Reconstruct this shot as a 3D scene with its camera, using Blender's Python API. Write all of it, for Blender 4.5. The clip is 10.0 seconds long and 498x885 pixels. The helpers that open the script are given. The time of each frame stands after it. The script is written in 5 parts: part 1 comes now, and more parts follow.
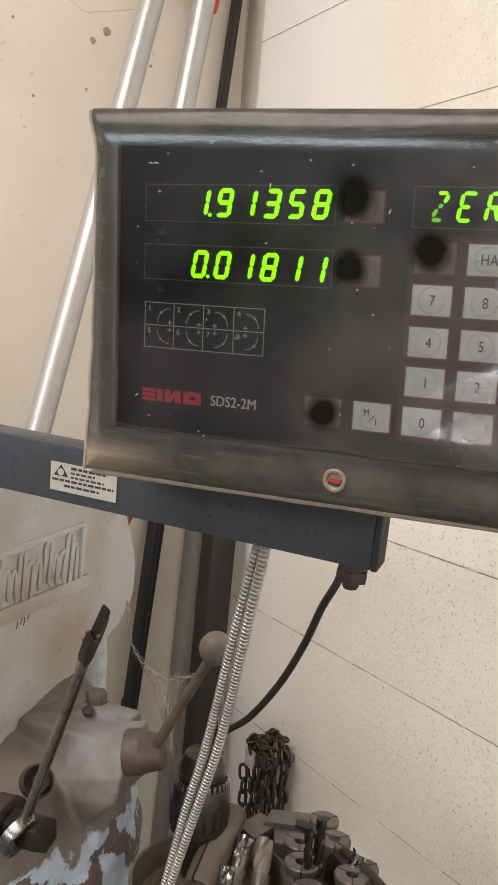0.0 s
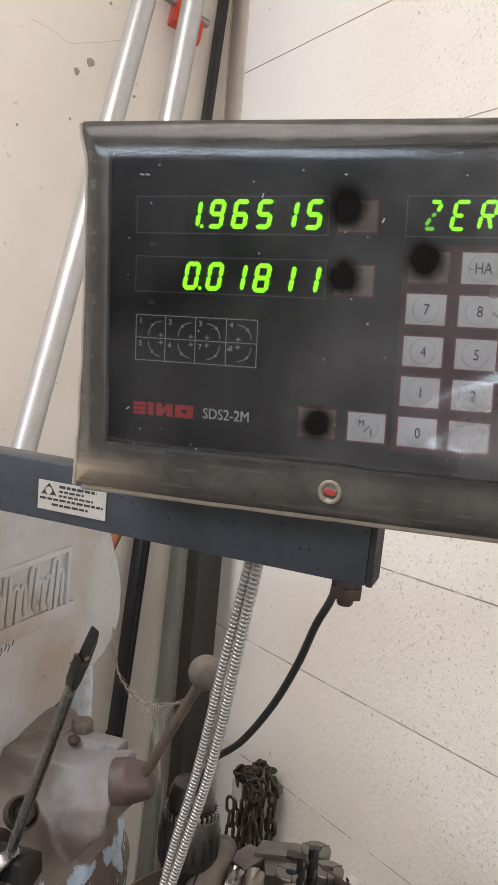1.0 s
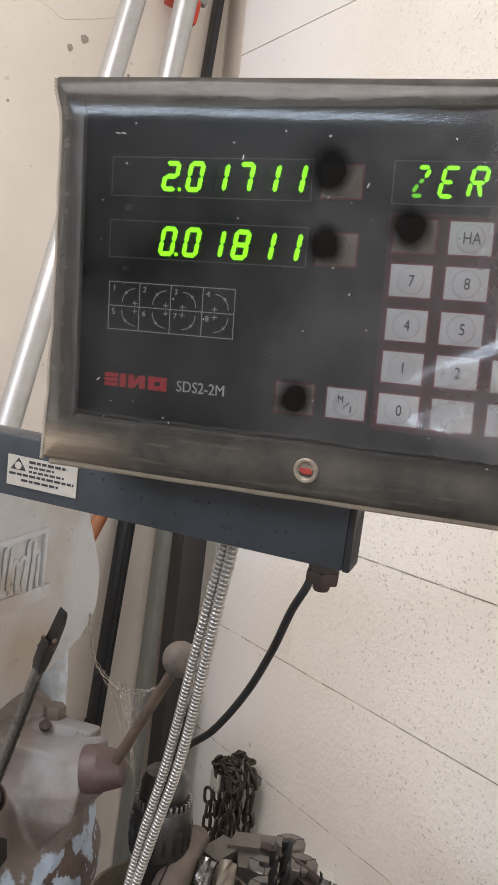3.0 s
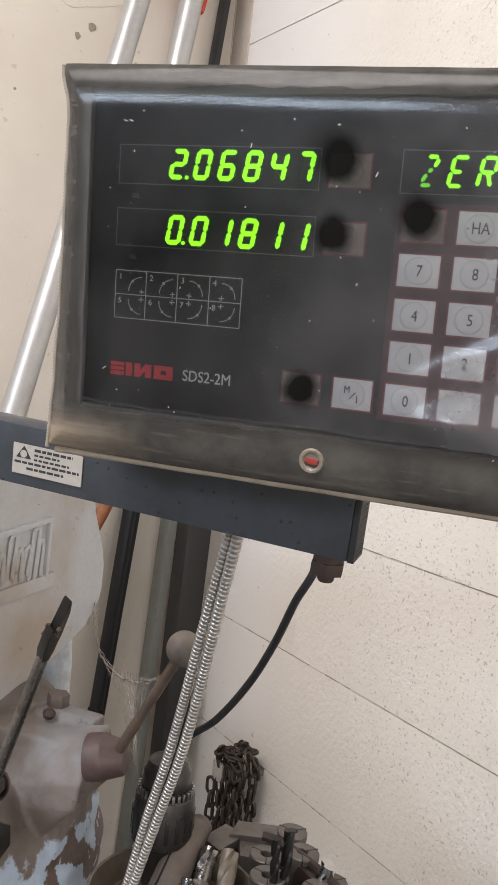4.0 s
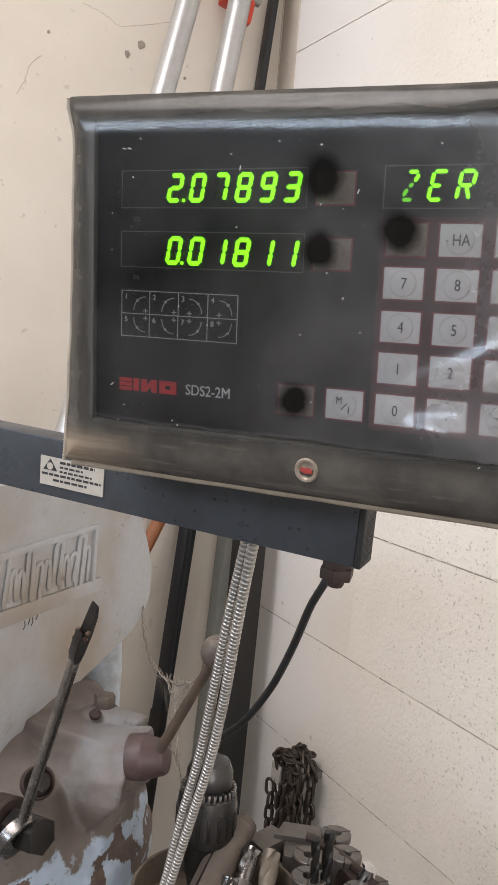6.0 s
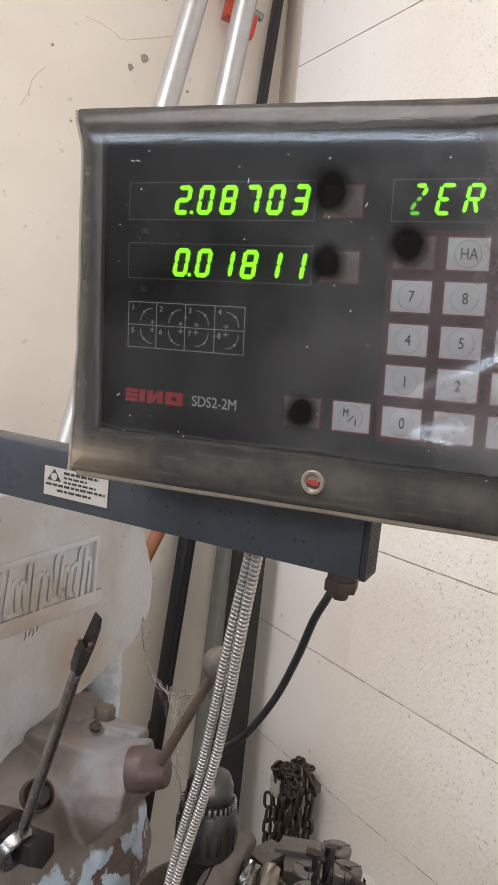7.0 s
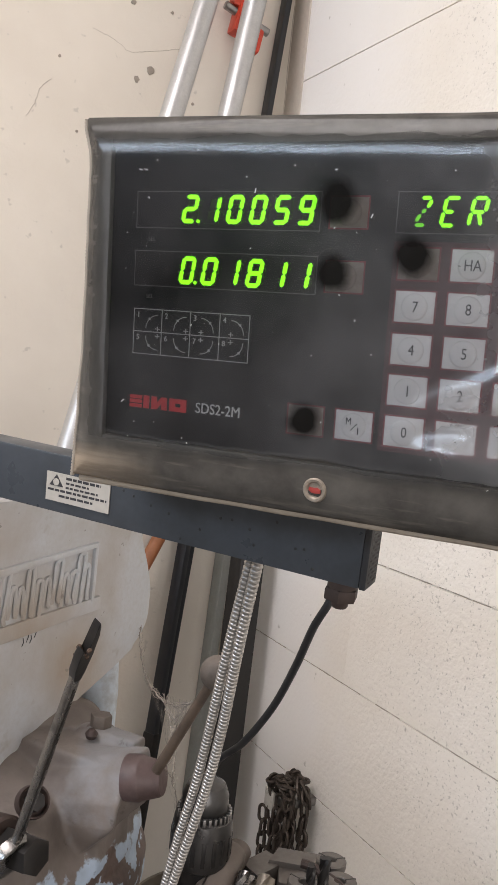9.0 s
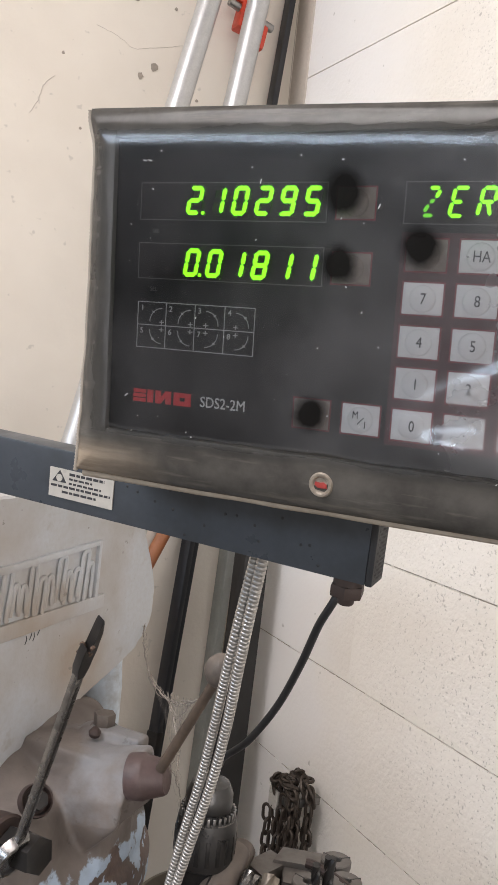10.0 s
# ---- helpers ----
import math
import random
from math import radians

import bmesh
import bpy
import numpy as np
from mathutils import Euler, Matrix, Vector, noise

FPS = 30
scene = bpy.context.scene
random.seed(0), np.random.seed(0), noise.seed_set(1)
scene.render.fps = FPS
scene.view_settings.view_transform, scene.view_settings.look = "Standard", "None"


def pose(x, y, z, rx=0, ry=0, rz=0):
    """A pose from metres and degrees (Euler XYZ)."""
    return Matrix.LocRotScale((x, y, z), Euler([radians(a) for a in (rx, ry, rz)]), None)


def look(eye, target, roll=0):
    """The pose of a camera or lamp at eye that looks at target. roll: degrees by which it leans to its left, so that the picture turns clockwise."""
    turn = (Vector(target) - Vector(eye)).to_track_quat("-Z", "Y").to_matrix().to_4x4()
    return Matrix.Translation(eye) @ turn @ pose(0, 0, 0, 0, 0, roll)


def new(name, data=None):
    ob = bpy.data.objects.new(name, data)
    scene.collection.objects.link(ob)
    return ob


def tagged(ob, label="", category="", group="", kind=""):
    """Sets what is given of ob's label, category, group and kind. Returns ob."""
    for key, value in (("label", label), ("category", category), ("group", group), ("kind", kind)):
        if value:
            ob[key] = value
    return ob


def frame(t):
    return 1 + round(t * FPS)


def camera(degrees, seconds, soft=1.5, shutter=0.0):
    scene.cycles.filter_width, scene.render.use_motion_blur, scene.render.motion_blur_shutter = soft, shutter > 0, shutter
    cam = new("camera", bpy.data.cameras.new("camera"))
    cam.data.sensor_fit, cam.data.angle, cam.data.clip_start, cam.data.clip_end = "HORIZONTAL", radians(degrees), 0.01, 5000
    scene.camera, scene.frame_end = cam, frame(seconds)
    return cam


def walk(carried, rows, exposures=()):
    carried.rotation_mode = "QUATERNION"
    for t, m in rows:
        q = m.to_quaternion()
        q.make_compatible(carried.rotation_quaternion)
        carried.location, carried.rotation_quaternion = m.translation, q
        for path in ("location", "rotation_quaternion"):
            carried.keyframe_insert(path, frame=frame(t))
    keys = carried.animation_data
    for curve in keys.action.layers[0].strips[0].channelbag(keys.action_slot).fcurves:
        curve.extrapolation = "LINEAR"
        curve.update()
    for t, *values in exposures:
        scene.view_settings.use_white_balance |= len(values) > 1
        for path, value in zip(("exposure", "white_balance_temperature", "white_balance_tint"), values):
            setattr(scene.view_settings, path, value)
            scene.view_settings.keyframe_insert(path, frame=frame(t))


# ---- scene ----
cam = camera(32.1, 10.0)
PATH = [
    (0, (-0.075, 0.081, 1.509), (0.96, 1.78, 1.302), 4.8),
    (0.5, (-0.078, 0.077, 1.499), (0.968, 1.775, 1.344), 4.6),
    (1, (-0.077, 0.088, 1.498), (0.993, 1.773, 1.368), 4.5),
    (1.5, (-0.07, 0.09, 1.495), (1.023, 1.76, 1.367), 4.8),
    (2, (-0.054, 0.099, 1.486), (1.044, 1.765, 1.351), 5.1),
    (2.5, (-0.059, 0.098, 1.489), (1.035, 1.766, 1.351), 5.6),
    (4, (-0.059, 0.099, 1.488), (1.018, 1.776, 1.323), 6.4),
    (4.5, (-0.055, 0.075, 1.481), (1.018, 1.754, 1.305), 6.5),
    (5, (-0.021, 0.072, 1.474), (0.936, 1.818, 1.287), 4.8),
    (5.5, (-0.03, 0.063, 1.497), (0.908, 1.819, 1.309), 4.9),
    (6, (-0.034, 0.068, 1.497), (0.892, 1.832, 1.321), 4.9),
    (7.5, (-0.04, 0.07, 1.496), (0.895, 1.833, 1.359), 5.5),
    (8, (-0.042, 0.069, 1.495), (0.894, 1.832, 1.369), 5.8),
    (8.5, (-0.043, 0.068, 1.494), (0.892, 1.832, 1.373), 6.0),
    (9, (-0.041, 0.068, 1.494), (0.89, 1.834, 1.374), 6.1),
    (9.5, (-0.042, 0.069, 1.493), (0.885, 1.837, 1.371), 6.2),
    (10, (-0.039, 0.073, 1.491), (0.885, 1.843, 1.369), 6.1),
]
# the phone settles from a warmer to a neutral white balance in the first second
walk(cam, [(t, look(eye, target, roll)) for t, eye, target, roll in PATH],
     [(0, -0.06, 7050, 10), (0.5, -0.13, 6800, 11), (1.0, -0.02, 6520, 11), (4.0, 0.02, 6500, 11), (5.0, 0.10, 6500, 11), (6.0, 0.0, 6500, 11), (8.5, 0.0, 6480, 11), (9.5, -0.02, 6480, 12), (10, 0.12, 6400, 11)])

# ---- world, window light, exposure ----
world = bpy.data.worlds.new("sky")
scene.world = world
world.use_nodes = True
wn = world.node_tree
sky = wn.nodes.new("ShaderNodeTexSky")
sky.sky_type, sky.sun_disc = "NISHITA", False
sky.sun_elevation, sky.sun_rotation = radians(48), radians(250)
wn.links.new(sky.outputs[0], wn.nodes["Background"].inputs[0])
wn.nodes["Background"].inputs[1].default_value = 0.12
scene.view_settings.exposure = 0.0


def window_light(name, place, target, wide, high, watts, colour):
    lamp = bpy.data.lights.new(name, "AREA")
    lamp.shape, lamp.size, lamp.size_y, lamp.energy, lamp.color = "RECTANGLE", wide, high, watts, colour
    ob = new(name, lamp)
    ob.matrix_world = look(place, target)
    return ob


window_light("skylight_daylight", (-1.35, 0.25, 3.26), (-1.35, 0.25, 0.0), 1.7, 1.3, 76, (1.0, 0.935, 0.91))
window_light("window_daylight", (-3.93, -0.4, 2.74), (0.0, -0.2, 1.5), 2.6, 0.56, 60, (0.72, 0.85, 1.0))
# fill added behind the camera to lift the far wall; its doorway is assumed
window_light("door_daylight", (-1.4, -4.93, 1.5), (-1.4, 0.0, 1.4), 2.8, 2.4, 98, (1.0, 0.94, 0.905))

# ---- materials ----


class Nodes:
    """A short hand for node trees."""

    def __init__(self, name):
        self.m = bpy.data.materials.new(name)
        self.m.use_nodes = True
        self.t = self.m.node_tree
        self.out = self.t.nodes["Material Output"]
        self.bsdf = self.t.nodes["Principled BSDF"]

    def add(self, kind, **inputs):
        n = self.t.nodes.new(kind)
        for k, v in inputs.items():
            self.put(n, k.replace("_", " "), v)
        return n

    def put(self, n, key, v):
        sock = n.inputs[key]
        if isinstance(v, bpy.types.NodeSocket):
            self.t.links.new(v, sock)
        else:
            sock.default_value = v

    def coords(self):
        return self.add("ShaderNodeTexCoord").outputs["Object"]

    def noise(self, scale, detail=4.0, rough=0.55, vec=None):
        n = self.add("ShaderNodeTexNoise", Scale=scale, Detail=detail, Roughness=rough)
        self.t.links.new(vec or self.coords(), n.inputs["Vector"])
        return n.outputs["Fac"]

    def ramp(self, fac, lo, hi, a=0.0, b=1.0):
        n = self.add("ShaderNodeMapRange")
        self.put(n, 0, fac)
        for i, v in enumerate((lo, hi, a, b)):
            n.inputs[i + 1].default_value = v
        return n.outputs[0]

    def mix(self, fac, a, b):
        n = self.t.nodes.new("ShaderNodeMix")
        n.data_type = "RGBA"
        for key, v in ((0, fac), (6, a), (7, b)):
            if isinstance(v, tuple) and len(v) == 3:
                v = (*v, 1)
            self.put(n, key, v)
        return n.outputs[2]

    def math(self, op, a, b=0.0):
        n = self.t.nodes.new("ShaderNodeMath")
        n.operation = op
        self.put(n, 0, a)
        self.put(n, 1, b)
        return n.outputs[0]

    def bump(self, height, strength=0.3, distance=0.001):
        n = self.add("ShaderNodeBump", Strength=strength, Distance=distance)
        self.put(n, "Height", height)
        return n.outputs["Normal"]

    def set(self, **kw):
        for k, v in kw.items():
            if isinstance(v, tuple) and len(v) == 3:
                v = (*v, 1)
            self.put(self.bsdf, k.replace("_", " "), v)
        return self.m


def surface(name, colour, rough=0.5, metal=0.0, stain=None, scale=12.0, amount=0.6, grain=180.0, relief=0.25, depth=0.0006, spread=0.12, spec=0.5):
    """A surface with broad stains, fine grain, uneven gloss and a fine relief."""
    n = Nodes(name)
    vec = n.coords()
    broad, fine = n.noise(scale, 5, 0.6, vec), n.noise(grain, 3, 0.6, vec)
    stain = stain or tuple(c * 0.6 for c in colour)
    base = n.mix(n.ramp(broad, 0.45, 0.75, 0, amount), colour, stain)
    base = n.mix(n.ramp(fine, 0.35, 0.7, 0, 0.35), base, tuple(c * 0.7 for c in colour))
    return n.set(Base_Color=base, Metallic=metal, Specular_IOR_Level=spec, Roughness=n.ramp(broad, 0.3, 0.7, max(rough - spread, 0.04), min(rough + spread, 1)),
                 Normal=n.bump(fine, relief, depth))


def block_paint():
    n = Nodes("painted_block")
    vec = n.add("ShaderNodeTexCoord").outputs["Object"]
    rnd = n.add("ShaderNodeObjectInfo").outputs["Random"]
    shift = n.add("ShaderNodeVectorMath")
    comb = n.add("ShaderNodeCombineXYZ")
    for i in range(3):
        n.put(comb, i, n.math("MULTIPLY", rnd, 37.0 + 11 * i))
    n.put(shift, 0, vec)
    n.put(shift, 1, comb.outputs[0])
    v = shift.outputs[0]
    coarse, fine, broad = n.noise(130, 2, 0.5, v), n.noise(300, 2, 0.5, v), n.noise(7, 3, 0.5, v)
    where = n.add("ShaderNodeNewGeometry").outputs["Position"]
    apart = n.add("ShaderNodeSeparateXYZ")
    n.put(apart, 0, where)
    along_wall = n.math("ADD", apart.outputs[1], n.math("MULTIPLY", n.math("SUBTRACT", n.noise(6, 3, 0.5, where), 0.5), 0.35))
    coat = n.ramp(along_wall, 1.12, 1.30, 0, 1)
    worn = n.math("MULTIPLY", n.ramp(along_wall, 0.95, 1.25, 1.0, 0.05), n.ramp(n.noise(3.0, 2, 0.5, where), 0.36, 0.58, 0.3, 1.0))
    pits = n.math("MULTIPLY", n.ramp(n.noise(240, 2, 0.5, v), 0.315, 0.385, 1, 0), worn)
    holes = n.ramp(n.noise(60, 2, 0.5, v), 0.22, 0.27, 1, 0)
    pit = n.math("MAXIMUM", pits, holes)
    base = n.mix(n.ramp(broad, 0.4, 0.75, 0, 0.5), (0.80, 0.75, 0.675), (0.72, 0.66, 0.575))
    base = n.mix(n.math("MULTIPLY", coat, 0.7), base, (0.79, 0.765, 0.74))
    base = n.mix(n.math("MULTIPLY", pit, 0.60), base, (0.40, 0.36, 0.31))
    height = n.math("SUBTRACT", n.math("ADD", n.math("MULTIPLY", coarse, 1.0), n.math("MULTIPLY", fine, 0.16)), n.math("MULTIPLY", pit, 0.5))
    return n.set(Base_Color=base, Roughness=0.62, Normal=n.bump(n.math("MULTIPLY", height, n.math("MULTIPLY", n.ramp(n.noise(5, 3, 0.5, v), 0.35, 0.7, 0.5, 1.0), n.ramp(coat, 0, 1, 1.0, 0.35))), 0.40, 0.006))


def plaster():
    n = Nodes("plaster")
    v = n.coords()
    broad, fine, mid = n.noise(3.0, 4, 0.6, v), n.noise(160, 3, 0.6, v), n.noise(22, 5, 0.6, v)
    base = n.mix(n.ramp(broad, 0.35, 0.7), (0.71, 0.65, 0.565), (0.64, 0.575, 0.49))
    base = n.mix(n.ramp(n.noise(55, 2, 0.5, v), 0.24, 0.29, 0.5, 0), base, (0.42, 0.38, 0.33))
    h = n.math("ADD", n.math("MULTIPLY", mid, 1.5), n.math("MULTIPLY", fine, 0.3))
    return n.set(Base_Color=base, Roughness=0.7, Normal=n.bump(h, 0.25, 0.004))


def worn_casting():
    """Machine grey over old blue, chipped down to brown filler; dust on top."""
    n = Nodes("worn_machine_paint")
    v = n.coords()
    sep = n.add("ShaderNodeSeparateXYZ")
    n.put(sep, 0, v)
    z = sep.outputs[2]
    big, mid, fine = n.noise(14, 5, 0.55, v), n.noise(45, 5, 0.6, v), n.noise(220, 3, 0.6, v)
    dust = n.mix(n.ramp(big, 0.35, 0.65), (0.200, 0.170, 0.151), (0.112, 0.093, 0.081))
    dust = n.mix(n.ramp(n.noise(11, 5, 0.6, v), 0.50, 0.62, 0, 0.5), dust, (0.25, 0.262, 0.28))
    blue = n.mix(n.ramp(mid, 0.4, 0.7), (0.44, 0.54, 0.66), (0.36, 0.43, 0.52))
    brown = n.mix(n.ramp(mid, 0.4, 0.7), (0.135, 0.092, 0.078), (0.085, 0.060, 0.050))
    low = n.math("SUBTRACT", n.math("MULTIPLY", n.math("SUBTRACT", 1.092, z), 9.0), n.math("MULTIPLY", n.math("SUBTRACT", 0.5, n.noise(26, 6, 0.62, v)), 1.1))
    base = n.mix(n.ramp(low, 0.30, 0.36), dust, blue)
    band = n.math("ADD", n.math("MULTIPLY", n.math("SUBTRACT", 1.045, z), 16.0), n.math("MULTIPLY", n.math("SUBTRACT", n.noise(20, 5, 0.6, v), 0.5), 3.0))
    stripe = n.math("MULTIPLY", n.ramp(band, 0.2, 0.26), n.ramp(band, 0.56, 0.60, 1, 0))
    base = n.mix(stripe, base, brown)
    base = n.mix(n.ramp(n.noise(60, 5, 0.65, v), 0.62, 0.70, 0, 0.6), base, (0.07, 0.058, 0.05))
    h = n.math("ADD", n.math("MULTIPLY", mid, 0.8), n.math("MULTIPLY", fine, 0.25))
    return n.set(Base_Color=base, Roughness=n.ramp(big, 0.3, 0.7, 0.45, 0.75), Normal=n.bump(h, 0.35, 0.003))


def head_paint():
    """Pale machine enamel: cool grey where wiped, beige where dusty, scuffed and chipped."""
    n = Nodes("pale_machine_enamel")
    v = n.coords()
    big, mid, fine = n.noise(5.0, 4, 0.5, v), n.noise(30, 5, 0.6, v), n.noise(190, 3, 0.6, v)
    base = n.mix(n.ramp(big, 0.43, 0.62), (0.475, 0.495, 0.52), (0.34, 0.285, 0.23))
    base = n.mix(n.ramp(mid, 0.60, 0.72, 0, 0.55), base, (0.30, 0.25, 0.20))
    base = n.mix(n.ramp(n.noise(75, 4, 0.6, v), 0.68, 0.71, 0, 0.6), base, (0.14, 0.12, 0.10))
    base = n.mix(n.ramp(fine, 0.4, 0.7, 0, 0.25), base, (0.36, 0.33, 0.30))
    h = n.math("ADD", n.math("MULTIPLY", mid, 1.0), n.math("MULTIPLY", fine, 0.2))
    return n.set(Base_Color=base, Roughness=n.ramp(big, 0.3, 0.7, 0.36, 0.6), Normal=n.bump(h, 0.3, 0.003))


def vinyl():
    """Clear vinyl, hazed and thumbed: mostly see-through, with a dull veil, pale haze painted in towards the right,
    dirt at the seams and a gloss coat.
    """
    n = Nodes("clear_vinyl")
    t = n.t
    v = n.coords()
    sep = n.add("ShaderNodeSeparateXYZ")
    n.put(sep, 0, v)
    x, y = sep.outputs[0], sep.outputs[1]
    broad, fine, specks = n.noise(18, 4, 0.6, v), n.noise(260, 3, 0.6, v), n.noise(520, 2, 0.5, v)
    soft_x = n.math("ADD", x, n.math("MULTIPLY", n.math("SUBTRACT", n.noise(45, 3, 0.5, v), 0.5), 0.008))
    y = n.math("ADD", sep.outputs[1], n.math("MULTIPLY", n.math("SUBTRACT", n.noise(38, 3, 0.5, v), 0.5), 0.005))
    edge = n.math("MAXIMUM", n.ramp(soft_x, -0.031, -0.014, 0.9, 0), n.math("MAXIMUM", n.ramp(y, 0.078, 0.092, 0, 1), n.ramp(y, -0.0655, -0.075, 0, 1)))
    veil = n.math("ADD", n.ramp(n.noise(13, 4, 0.6, v), 0.38, 0.68, 0.002, 0.055), n.math("MULTIPLY", edge, n.ramp(broad, 0.3, 0.7, 0.86, 0.99)))
    # pale haze painted in towards the right, to brighten the keys there
    veil = n.math("ADD", veil, n.math("MULTIPLY", n.math("MULTIPLY", n.math("POWER", n.ramp(x, 0.03, 0.20, 0, 1), 2.0), 0.20), n.ramp(n.noise(30, 4, 0.6, v), 0.35, 0.65, 0.4, 1.0)))
    veil = n.math("ADD", veil, n.ramp(specks, 0.755, 0.78, 0, 0.5))
    spots = None
    for sx, sy, r in ((0.1110, 0.0550, 0.0118), (0.1113, 0.0222, 0.0100), (0.1490, 0.0318, 0.0110), (0.1020, -0.0485, 0.0100)):
        d = n.math("SQRT", n.math("ADD", n.math("POWER", n.math("SUBTRACT", x, sx), 2.0), n.math("POWER", n.math("SUBTRACT", y, sy), 2.0)))
        d = n.math("ADD", d, n.math("MULTIPLY", n.math("SUBTRACT", n.noise(90, 3, 0.6, v), 0.5), 0.006))
        s = n.ramp(d, r * 0.55, r * 1.06, 0.95, 0)
        spots = s if spots is None else n.math("MAXIMUM", spots, s)
    y = sep.outputs[1]
    drawn = n.add("ShaderNodeMapping")
    n.put(drawn, "Vector", v)
    drawn.inputs["Scale"].default_value = (14.0, 150.0, 60.0)
    streak = n.noise(1.0, 4, 0.65, drawn.outputs[0])
    rim = n.mix(n.ramp(n.noise(34, 5, 0.65, v), 0.36, 0.64), (0.094, 0.087, 0.077), (0.052, 0.048, 0.043))
    rim = n.mix(n.ramp(streak, 0.54, 0.70, 0, 0.5), rim, (0.19, 0.170, 0.142))
    corner = n.math("ADD", n.math("MULTIPLY", n.ramp(n.math("ADD", sep.outputs[0], n.math("MULTIPLY", broad, 0.03)), -0.022, 0.040, 1, 0), n.ramp(y, -0.074, -0.084, 0, 1)), 0.0)
    rim = n.mix(corner, rim, n.mix(n.ramp(streak, 0.4, 0.65), (0.33, 0.265, 0.195), (0.17, 0.125, 0.088)))
    veil_colour = n.mix(n.ramp(edge, 0.0, 0.2), (0.52, 0.515, 0.52), rim)
    clear = n.add("ShaderNodeBsdfTransparent", Color=(0.93, 0.925, 0.92, 1))
    dull = n.add("ShaderNodeBsdfDiffuse")
    n.put(dull, "Color", veil_colour)
    grime = n.add("ShaderNodeBsdfDiffuse", Color=(0.006, 0.0055, 0.005, 1))
    normal = n.bump(n.math("ADD", n.math("MULTIPLY", broad, 3.0), n.math("MULTIPLY", fine, 0.05)), 0.05, 0.002)
    gloss = n.add("ShaderNodeBsdfGlossy", Color=(1, 1, 1, 1), Roughness=0.16)
    n.put(gloss, "Normal", normal)
    fresnel = n.add("ShaderNodeFresnel", IOR=1.45)
    n.put(fresnel, "Normal", normal)

    def blend(fac, a, b):
        m = t.nodes.new("ShaderNodeMixShader")
        n.put(m, 0, fac)
        t.links.new(a.outputs[0], m.inputs[1])
        t.links.new(b.outputs[0], m.inputs[2])
        return m

    # the haze spreads what shines through it a little to both sides
    soft = n.add("ShaderNodeBsdfRefraction", Color=(0.93, 0.925, 0.92, 1), Roughness=0.85, IOR=1.09)
    soft_b = n.add("ShaderNodeBsdfRefraction", Color=(0.93, 0.925, 0.92, 1), Roughness=0.85, IOR=0.917)
    body = blend(0.20, clear, blend(0.5, soft, soft_b))
    body = blend(veil, body, dull)
    body = blend(spots, body, grime)
    body = blend(n.math("MULTIPLY", fresnel.outputs[0], n.math("MULTIPLY", n.ramp(edge, 0.0, 0.9, 1.0, 0.35), n.ramp(spots, 0.0, 1.0, 1.0, 0.3))), body, gloss)
    t.links.new(body.outputs[0], n.out.inputs[0])
    return n.m


def gauze():
    """A dusty web: mostly holes."""
    n = Nodes("dusty_gauze")
    clear = n.add("ShaderNodeBsdfTransparent", Color=(1, 1, 1, 1))
    dust = n.add("ShaderNodeBsdfDiffuse", Color=(0.42, 0.37, 0.32, 1))
    m = n.t.nodes.new("ShaderNodeMixShader")
    v = n.coords()
    n.put(m, 0, n.math("ADD", n.ramp(n.noise(70, 5, 0.7, v), 0.40, 0.72, 0.0, 0.30), n.ramp(n.noise(240, 3, 0.6, v), 0.5, 0.72, 0.0, 0.22)))
    n.t.links.new(clear.outputs[0], m.inputs[1])
    n.t.links.new(dust.outputs[0], m.inputs[2])
    n.t.links.new(m.outputs[0], n.out.inputs[0])
    return n.m


def glow(name, colour, strength):
    n = Nodes(name)
    return n.set(Base_Color=(0.02, 0.03, 0.01), Emission_Color=colour, Emission_Strength=strength, Roughness=0.5)


